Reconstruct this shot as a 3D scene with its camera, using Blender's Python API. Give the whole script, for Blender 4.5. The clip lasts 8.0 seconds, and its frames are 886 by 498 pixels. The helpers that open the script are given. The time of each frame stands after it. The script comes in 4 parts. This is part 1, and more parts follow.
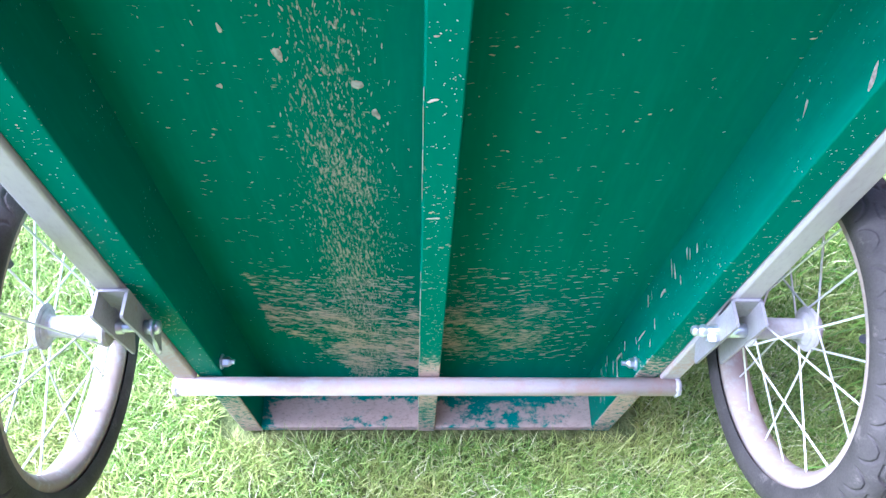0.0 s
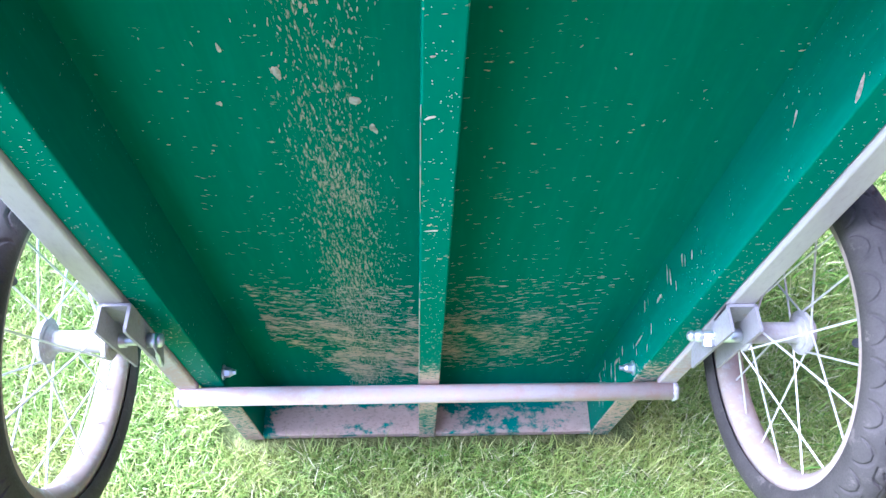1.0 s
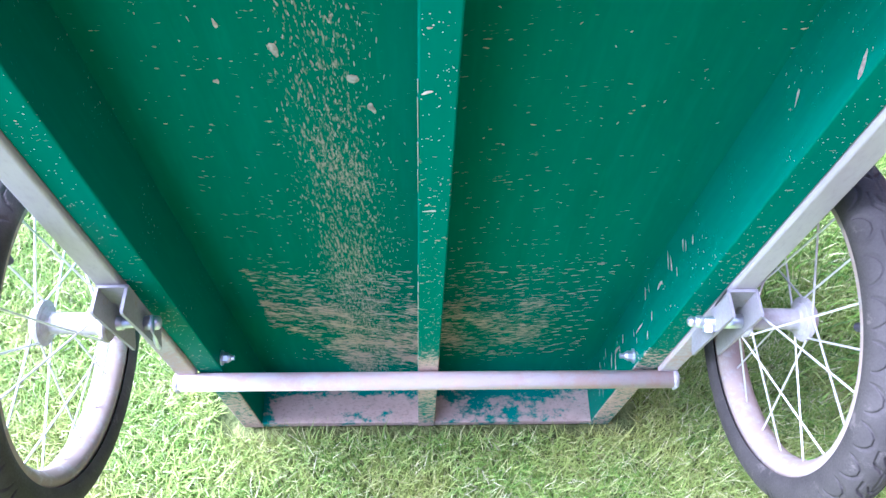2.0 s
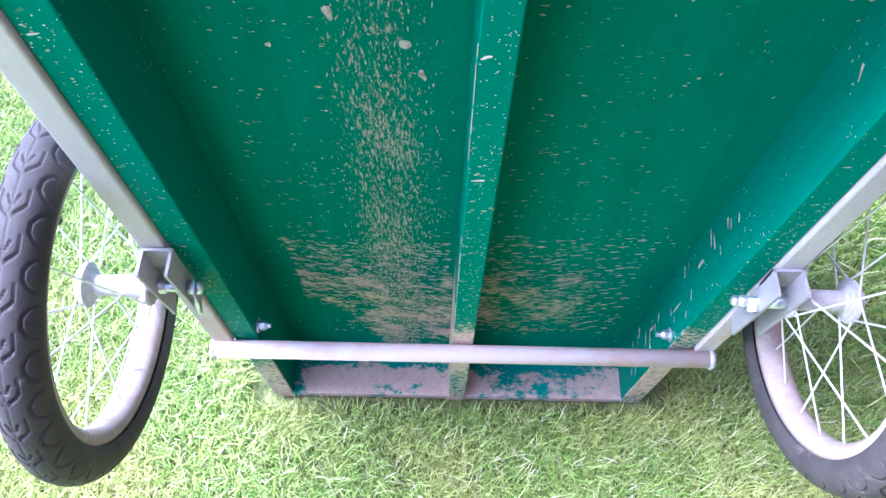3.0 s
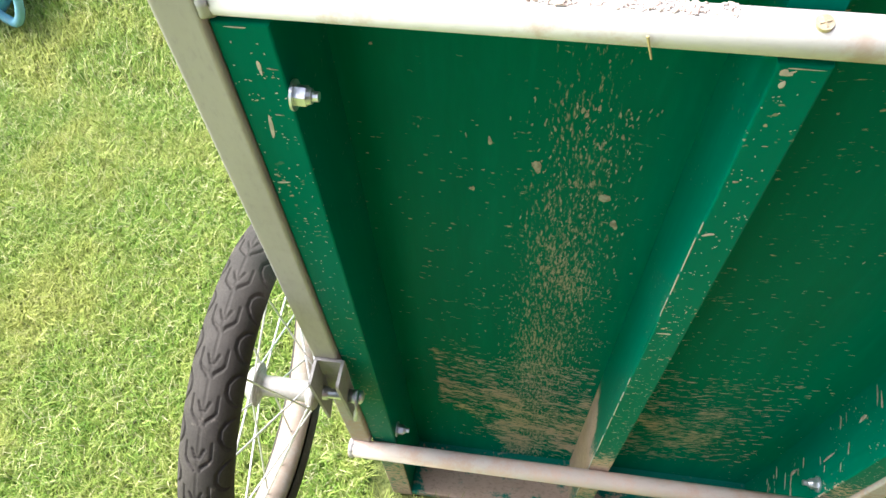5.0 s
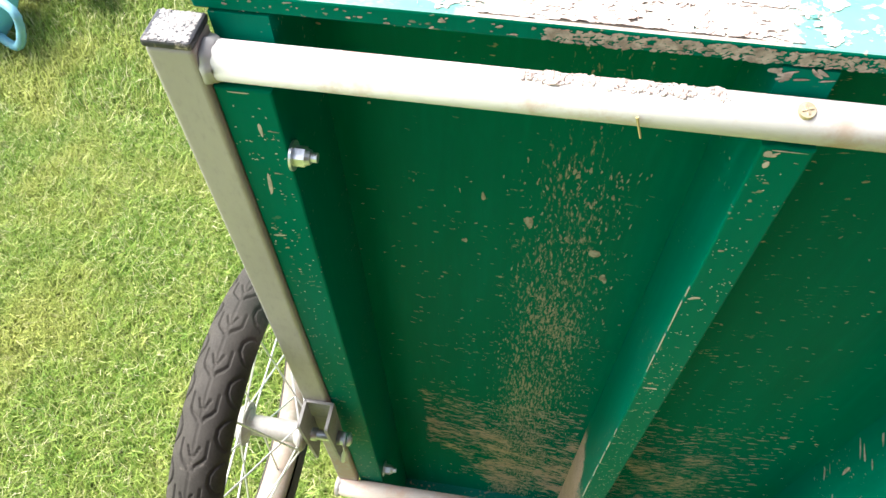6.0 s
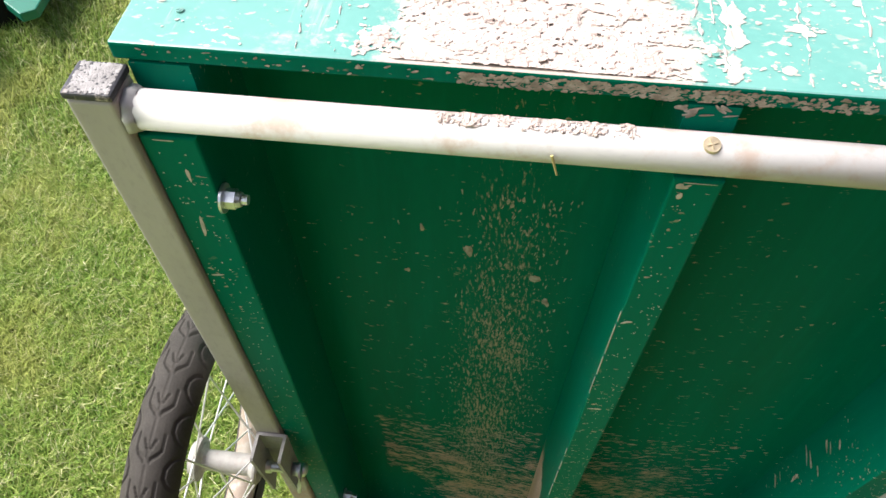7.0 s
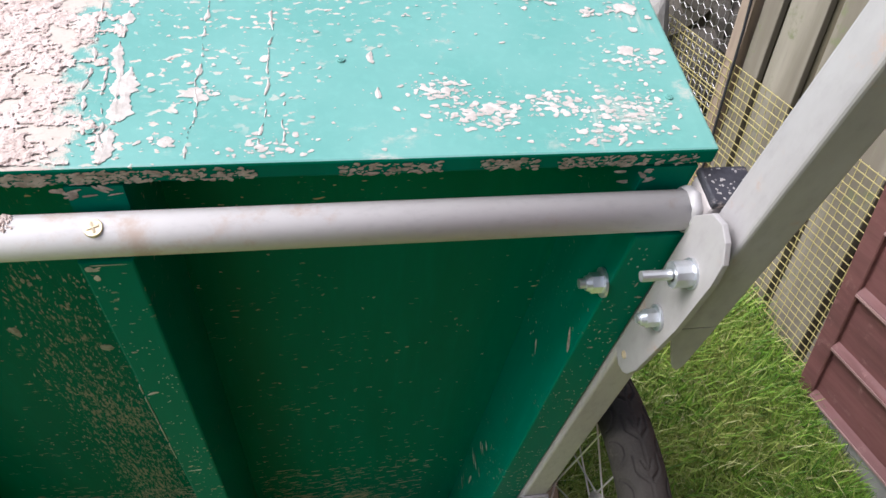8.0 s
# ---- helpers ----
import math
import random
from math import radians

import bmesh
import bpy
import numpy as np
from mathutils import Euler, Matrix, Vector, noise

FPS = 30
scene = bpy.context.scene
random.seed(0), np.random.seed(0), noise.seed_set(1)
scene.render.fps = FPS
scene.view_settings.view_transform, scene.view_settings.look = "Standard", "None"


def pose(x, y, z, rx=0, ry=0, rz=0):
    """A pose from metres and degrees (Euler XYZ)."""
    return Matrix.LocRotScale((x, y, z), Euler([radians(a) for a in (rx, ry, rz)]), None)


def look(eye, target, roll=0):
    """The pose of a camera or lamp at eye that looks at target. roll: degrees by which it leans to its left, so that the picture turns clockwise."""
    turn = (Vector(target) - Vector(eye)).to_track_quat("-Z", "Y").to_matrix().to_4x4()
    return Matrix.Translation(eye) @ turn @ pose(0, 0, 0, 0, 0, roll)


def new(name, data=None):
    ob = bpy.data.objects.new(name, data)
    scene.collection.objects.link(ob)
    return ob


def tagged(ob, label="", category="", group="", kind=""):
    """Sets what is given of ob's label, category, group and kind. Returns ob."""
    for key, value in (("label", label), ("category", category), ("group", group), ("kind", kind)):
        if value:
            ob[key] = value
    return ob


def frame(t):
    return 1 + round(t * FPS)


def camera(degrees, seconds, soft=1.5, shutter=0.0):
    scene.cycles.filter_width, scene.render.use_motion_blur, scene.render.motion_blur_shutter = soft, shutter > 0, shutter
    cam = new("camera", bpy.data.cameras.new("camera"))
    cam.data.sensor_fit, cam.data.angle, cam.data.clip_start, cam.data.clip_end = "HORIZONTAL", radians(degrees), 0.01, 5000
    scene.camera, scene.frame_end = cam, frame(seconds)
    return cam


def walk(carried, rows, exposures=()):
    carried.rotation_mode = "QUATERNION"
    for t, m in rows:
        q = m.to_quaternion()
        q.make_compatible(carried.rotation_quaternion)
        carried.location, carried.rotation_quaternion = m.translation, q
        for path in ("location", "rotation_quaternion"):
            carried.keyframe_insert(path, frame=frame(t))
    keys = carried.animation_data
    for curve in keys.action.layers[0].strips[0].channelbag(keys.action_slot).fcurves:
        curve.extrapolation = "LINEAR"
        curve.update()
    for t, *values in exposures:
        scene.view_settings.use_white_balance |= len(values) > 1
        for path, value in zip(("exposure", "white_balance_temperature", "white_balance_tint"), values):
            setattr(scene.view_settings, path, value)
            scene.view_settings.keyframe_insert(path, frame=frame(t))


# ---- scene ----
cam = camera(61.5, 8.0, 1.5, 0.0)
# the lawn falls towards the viewer; the trailer is given square to the lawn
SLOPE_DEG = 14.0
SLOPE = pose(0, 0, 0, SLOPE_DEG, 0, 0)
FENCE_YAW, SHED_YAW = 9.0, 9.0
SKY, SUN = 0.12, 2.6
SUN_FROM = (-0.61, -0.035, 0.79)
PATH = [
    (0, (-0.005, -0.071, 1.083), (0.044, 1.316, -0.358), 1.8),
    (0.5, (-0.005, -0.071, 1.088), (0.054, 1.315, -0.352), 1.9),
    (1, (-0.006, -0.072, 1.095), (0.05, 1.319, -0.341), 1.2),
    (1.5, (-0.001, -0.075, 1.091), (0.055, 1.325, -0.336), 1.4),
    (2.8, (-0.012, -0.082, 1.073), (0.003, 1.267, -0.404), 1.1),
    (3, (-0.025, -0.082, 1.074), (-0.026, 1.264, -0.405), 1.2),
    (3.5, (-0.066, -0.078, 1.087), (-0.21, 1.32, -0.335), -1.3),
    (4, (-0.125, -0.063, 1.122), (-0.393, 1.39, -0.226), -1.8),
    (4.5, (-0.123, -0.059, 1.126), (-0.365, 1.393, -0.229), -1.1),
    (5.8, (-0.115, -0.052, 1.139), (-0.3, 1.425, -0.197), 2.3),
    (6, (-0.121, -0.05, 1.15), (-0.313, 1.449, -0.159), 2.4),
    (6.5, (-0.128, -0.048, 1.163), (-0.34, 1.469, -0.122), 1.3),
    (7, (-0.098, -0.044, 1.166), (-0.218, 1.487, -0.114), 2.2),
    (7.5, (0.005, -0.032, 1.185), (0.11, 1.515, -0.079), 2.4),
    (8, (0.121, -0.009, 1.196), (0.406, 1.51, -0.073), 4.0),
]
walk(cam, [(t, look(eye, target, roll)) for t, eye, target, roll in PATH],
     [(0.0, 2.95, 4720, 27), (3.2, 2.92, 4720, 33), (4.0, 2.48, 5100, 33), (4.5, 2.2, 5920, 16), (6.0, 2.02, 6400, 8), (6.6, 1.64, 6500, 8), (7.5, 1.2, 6250, 15), (8.0, 1.0, 6050, 15)])
# ---- light ----
world = bpy.data.worlds.new("sky")
scene.world = world
world.use_nodes = True
wn = world.node_tree.nodes
sky = wn.new("ShaderNodeTexSky")
sky.sky_type = "NISHITA"
sky.sun_disc = False
sky.sun_elevation, sky.sun_rotation = radians(52), radians(-93)
sky.air_density, sky.dust_density = 1.0, 3.0
wn["Background"].inputs["Strength"].default_value = SKY
grey, milky = wn.new("ShaderNodeRGBToBW"), wn.new("ShaderNodeMix")       # thin high cloud pales the blue
milky.data_type = "RGBA"
milky.inputs[0].default_value = 0.45
for a, b in ((sky.outputs[0], grey.inputs[0]), (sky.outputs[0], milky.inputs[6]), (grey.outputs[0], milky.inputs[7]), (milky.outputs[2], wn["Background"].inputs["Color"])):
    world.node_tree.links.new(a, b)
sun = new("sun", bpy.data.lights.new("sun", "SUN"))
sun.data.energy, sun.data.angle, sun.data.color = SUN, radians(38), (1.0, 0.97, 0.92)
sun.matrix_world = look((0, 0, 0), (-SUN_FROM[0], -SUN_FROM[1], -SUN_FROM[2]))


# ---- materials ----
class Nodes:
    """Short ways to wire a node tree."""

    def __init__(self, name):
        self.mat = bpy.data.materials.new(name)
        self.mat.use_nodes = True
        self.t = self.mat.node_tree
        self.bsdf = self.t.nodes["Principled BSDF"]
        self.coord = self.t.nodes.new("ShaderNodeTexCoord").outputs["Object"]

    def link(self, a, b):
        self.t.links.new(a, b)

    def put(self, socket, v):
        if isinstance(v, (int, float)):
            socket.default_value = v
        elif isinstance(v, tuple):
            socket.default_value = v if len(v) == len(socket.default_value) else (*v, 1)
        else:
            self.link(v, socket)

    def noise(self, scale, detail=4, rough=0.55, stretch=(1, 1, 1), turn=(0, 0, 0), shift=(0, 0, 0), kind="fac"):
        turned = self.t.nodes.new("ShaderNodeMapping")
        turned.inputs["Rotation"].default_value = [radians(a) for a in turn]
        self.link(self.coord, turned.inputs[0])
        m = self.t.nodes.new("ShaderNodeMapping")
        m.inputs["Scale"].default_value = stretch
        m.inputs["Location"].default_value = shift
        self.link(turned.outputs[0], m.inputs[0])
        n = self.t.nodes.new("ShaderNodeTexNoise")
        n.inputs["Scale"].default_value, n.inputs["Detail"].default_value = scale, detail
        n.inputs["Roughness"].default_value = rough
        self.link(m.outputs[0], n.inputs["Vector"])
        return n.outputs[0] if kind == "fac" else n.outputs[1]

    def voronoi(self, scale, stretch=(1, 1, 1), feature="F1", rand=1.0):
        m = self.t.nodes.new("ShaderNodeMapping")
        m.inputs["Scale"].default_value = stretch
        self.link(self.coord, m.inputs[0])
        n = self.t.nodes.new("ShaderNodeTexVoronoi")
        n.feature = feature
        n.inputs["Scale"].default_value, n.inputs["Randomness"].default_value = scale, rand
        self.link(m.outputs[0], n.inputs["Vector"])
        return n.outputs["Distance"]

    def step(self, v, lo, hi, a=0.0, b=1.0):
        n = self.t.nodes.new("ShaderNodeMapRange")
        n.interpolation_type = "SMOOTHSTEP"
        for i, x in zip(("Value", "From Min", "From Max", "To Min", "To Max"), (v, lo, hi, a, b)):
            self.put(n.inputs[i], x)
        return n.outputs[0]

    def math(self, op, a, b=0.0):
        n = self.t.nodes.new("ShaderNodeMath")
        n.operation = op
        self.put(n.inputs[0], a), self.put(n.inputs[1], b)
        return n.outputs[0]

    def axis(self, i):
        n = self.t.nodes.new("ShaderNodeSeparateXYZ")
        self.link(self.coord, n.inputs[0])
        return n.outputs[i]

    def mix(self, f, a, b):
        n = self.t.nodes.new("ShaderNodeMix")
        n.data_type = "RGBA"
        self.put(n.inputs[0], f), self.put(n.inputs[6], a), self.put(n.inputs[7], b)
        return n.outputs[2]

    def ramp(self, v, *stops):
        n = self.t.nodes.new("ShaderNodeValToRGB")
        e = n.color_ramp.elements
        while len(e) < len(stops):
            e.new(0.5)
        for el, (p, c) in zip(e, stops):
            el.position, el.color = p, (*c, 1)
        self.link(v, n.inputs[0])
        return n.outputs[0]

    def bump(self, v, strength, distance):
        n = self.t.nodes.new("ShaderNodeBump")
        n.inputs["Strength"].default_value, n.inputs["Distance"].default_value = strength, distance
        self.link(v, n.inputs["Height"])
        old = self.bsdf.inputs["Normal"]
        if old.links:
            self.link(old.links[0].from_socket, n.inputs["Normal"])
        self.link(n.outputs[0], old)

    def done(self, color, rough, metal=0.0, spec=0.5):
        self.put(self.bsdf.inputs["Base Color"], color)
        self.put(self.bsdf.inputs["Roughness"], rough)
        self.put(self.bsdf.inputs["Metallic"], metal)
        self.put(self.bsdf.inputs["Specular IOR Level"], spec)
        return self.mat

    def random(self, island=True):
        if island:
            return self.t.nodes.new("ShaderNodeNewGeometry").outputs["Random Per Island"]
        return self.t.nodes.new("ShaderNodeObjectInfo").outputs["Random"]


MUD_A, MUD_B, MUD_C = (0.60, 0.425, 0.335), (0.43, 0.295, 0.225), (0.22, 0.15, 0.115)
GREEN = (0.0005, 0.146, 0.094)
GREEN_B = (0.0005, 0.118, 0.070)
TAIL_GREEN = ((0.012, 0.21, 0.160), (0.008, 0.17, 0.125))     # lighter green of the tail board


# lid top: faded paint, paled further by sky glare put into the colour
SUNLIT_TONES = ((0.15, 0.345, 0.305), (0.115, 0.31, 0.27))


def paint(name, film=0.0, film_axis=None, specks=0.62, stretch=(1, 1, 1), gloss=0.3, tones=(GREEN, GREEN_B), splash=False, shine=0.03, runs=False, front_only=False, fade=0.6, film_scale=120, dirt=(MUD_A, MUD_B, MUD_C)):
    """Brushed green gloss paint with dried mud on it. film: how much of a thin mud film; film_axis: (axis, from, to) where it fades out;
    splash: streaks thrown outwards low down on the board."""
    n = Nodes(name)
    tone = n.noise(11, 5, 0.6, (1, 1, 0.12))
    fine = n.noise(140, 3, 0.6, (1, 1, 0.12))
    col = n.mix(n.step(tone, 0.3, 0.7), tones[0], tones[1])
    col = n.mix(n.math("MULTIPLY", n.step(fine, 0.45, 0.75), 0.2), col, tuple(min(1, c * 1.25) for c in tones[0]))
    dots = n.step(n.noise(260, 2, 0.5, stretch), specks, specks + 0.05)
    cover = n.math("MULTIPLY", dots, n.step(n.noise(13, 3, 0.6), 0.48, 0.66))
    if film:
        a = n.noise(film_scale, 6, 0.72, stretch)
        b = n.noise(7, 3, 0.5)
        f = n.math("ADD", a, n.math("MULTIPLY", n.math("SUBTRACT", b, 0.5), 0.7))
        if film_axis:
            ax, lo, hi = film_axis
            f = n.math("SUBTRACT", f, n.step(n.axis(ax), lo, hi, 0.0, fade))
        if not front_only and film_axis:
            f = n.math("SUBTRACT", f, n.step(n.axis(0), -0.20, -0.25, 0.0, 0.3))
        if front_only:
            inner = n.math("MULTIPLY", n.step(n.math("ABSOLUTE", n.axis(0)), 0.15, 0.16), n.step(n.axis(1), 0.5115, 0.5125))
            f = n.math("SUBTRACT", f, inner)
            f = n.math("SUBTRACT", f, n.step(n.math("ABSOLUTE", n.axis(0)), 0.03, 0.04, 0.07, 0.095))
            # caked mud low on the middle batten's flank
            flank = n.math("MULTIPLY", n.step(n.axis(2), 0.20, 0.31, 0.5, 0.0), n.step(n.axis(1), 0.530, 0.550))
            f = n.math("ADD", f, n.math("MULTIPLY", flank, n.step(n.math("SUBTRACT", n.axis(0), n.math("MULTIPLY", n.axis(2), 0.0098)), -0.0128, -0.0115, 1.0, 0.0)))
        cover = n.math("MAXIMUM", cover, n.math("MULTIPLY", n.step(f, 0.60 - film, 0.72 - film), 0.9))
    if runs:
        cx = n.axis(0)
        cake = n.math("ADD", n.noise(48, 6, 0.72), n.step(n.math("ABSOLUTE", n.math("ADD", cx, 0.080)), 0.055, 0.105, 0.16, -0.20))
        cover = n.math("MAXIMUM", cover, n.math("MULTIPLY", n.step(cake, 0.44, 0.58), 0.88))
        blot = n.math("ADD", n.noise(26, 6, 0.72, (0.7, 1, 1), (0, 0, 0), (4, 2, 0)), n.step(n.axis(1), 0.56, 0.68, 0.03, -0.12))
        cover = n.math("MAXIMUM", cover, n.math("MULTIPLY", n.step(blot, 0.58, 0.74), 0.75))
        r = n.noise(34, 5, 0.7, (1, 0.10, 1), (0, 0, 3))
        r = n.math("ADD", r, n.step(n.noise(14, 3), 0.35, 0.65, -0.08, 0.07))
        cover = n.math("MAXIMUM", cover, n.math("MULTIPLY", n.step(r, 0.64, 0.76), 0.6))
    if splash:
        x, z = n.axis(0), n.axis(2)
        left = n.noise(430, 5, 0.7, (0.2, 1, 1), (0, -12, 0))
        right = n.noise(430, 5, 0.7, (0.17, 1, 1), (0, 11, 0), (3, 0, 1))
        broad = n.step(n.noise(60, 4, 0.65, (0.4, 1, 1), (0, -18, 0)), 0.3, 0.7, -0.11, 0.11)
        wide = n.step(n.noise(17, 2), 0.3, 0.7, -0.06, 0.06)
        # left bay: heaviest along a slanting lower rim, thinning out upwards, clean in the lower outer corner
        rim = n.math("ADD", z, n.math("MULTIPLY", x, 1.9))      # about -0.11 along the rim
        a = n.step(n.math("ADD", z, n.math("MULTIPLY", x, 0.30)), 0.11, 0.36, 0.060, -0.19)
        a = n.math("MINIMUM", a, n.step(rim, -0.245, -0.15, -0.25, 0.12))
        a = n.math("MINIMUM", a, n.step(x, -0.215, -0.196, -0.25, 0.12))
        a = n.math("MINIMUM", a, n.step(z, -0.02, 0.09, -0.11, 0.12))
        # right bay: thinner streaks
        c = n.step(z, 0.20, 0.37, 0.020, -0.14)
        c = n.math("MINIMUM", c, n.step(z, 0.0, 0.13, -0.12, 0.012))
        c = n.math("SUBTRACT", c, n.step(x, 0.12, 0.23, 0.0, 0.22))
        s = n.mix(n.step(x, -0.002, 0.002), n.math("ADD", n.math("ADD", left, a), broad), n.math("ADD", n.math("ADD", right, c), n.math("MULTIPLY", broad, 0.45)))
        f = n.math("ADD", s, wide)
        cover = n.math("MAXIMUM", cover, n.math("MULTIPLY", n.step(f, 0.52, 0.63), 0.88))
        # fine upright spray along the left bay
        v = n.noise(400, 5, 0.72, (1, 1, 0.24), (0, 2, 0))
        off = n.math("ABSOLUTE", n.math("ADD", x, 0.083))
        w = n.math("ADD", v, n.step(off, 0.010, 0.080, 0.040, -0.20))
        w = n.math("ADD", w, n.step(z, 0.50, 0.86, 0.0, -0.10))
        w = n.math("ADD", w, n.math("MULTIPLY", wide, 0.4))
        cover = n.math("MAXIMUM", cover, n.math("MULTIPLY", n.step(w, 0.53, 0.66), 0.7))
    mud = n.mix(n.noise(60, 4), dirt[1], dirt[0])
    mud = n.mix(n.math("MULTIPLY", n.step(n.noise(330, 4, 0.7, (0.6, 1, 1)), 0.50, 0.68), 0.5), mud, dirt[2])
    col = n.mix(cover, col, mud)
    n.bump(cover, 0.35, 0.001)
    n.bump(n.noise(60, 3, 0.5, (1, 1, 0.1)), 0.10, 0.0006)
    return n.done(col, n.step(cover, 0, 1, gloss, 0.9), 0.0, n.step(cover, 0, 1, shine, 0.15))


def plain(name, a, b, scale=30, rough=(0.4, 0.6), metal=0.0, stretch=(1, 1, 1), dirt=0.0, dirt_col=(0.3, 0.23, 0.18), relief=0.1, fine=300, spec=0.5, low=None):
    """A surface of two close tones with some dirt in patches."""
    n = Nodes(name)
    t = n.noise(scale, 5, 0.6, stretch)
    col = n.mix(n.step(t, 0.3, 0.7), a, b)
    g = n.noise(fine, 3, 0.6, stretch)
    col = n.mix(n.math("MULTIPLY", n.step(g, 0.5, 0.8), 0.3), col, tuple(c * 0.6 for c in a))
    r = n.step(g, 0.3, 0.7, *rough)
    if dirt:
        patchy = n.noise(scale * 1.7, 6, 0.7, (1, 1, 1), (0, 0, 0), (3, 1, 2))
        if low:
            patchy = n.math("ADD", n.math("MULTIPLY", n.math("ADD", patchy, n.noise(170, 5, 0.7)), 0.5), n.step(n.axis(2), low[0], low[1], 0.19, 0.0))
        d = n.step(patchy, 0.62 - dirt, 0.78 - dirt)
        col = n.mix(d, col, dirt_col)
        r = n.step(d, 0, 1, r, 0.85)
        metal_f = n.step(d, 0, 1, metal, 0.0)
    else:
        metal_f = metal
    n.bump(g, relief, 0.0005)
    return n.done(col, r, metal_f, spec)


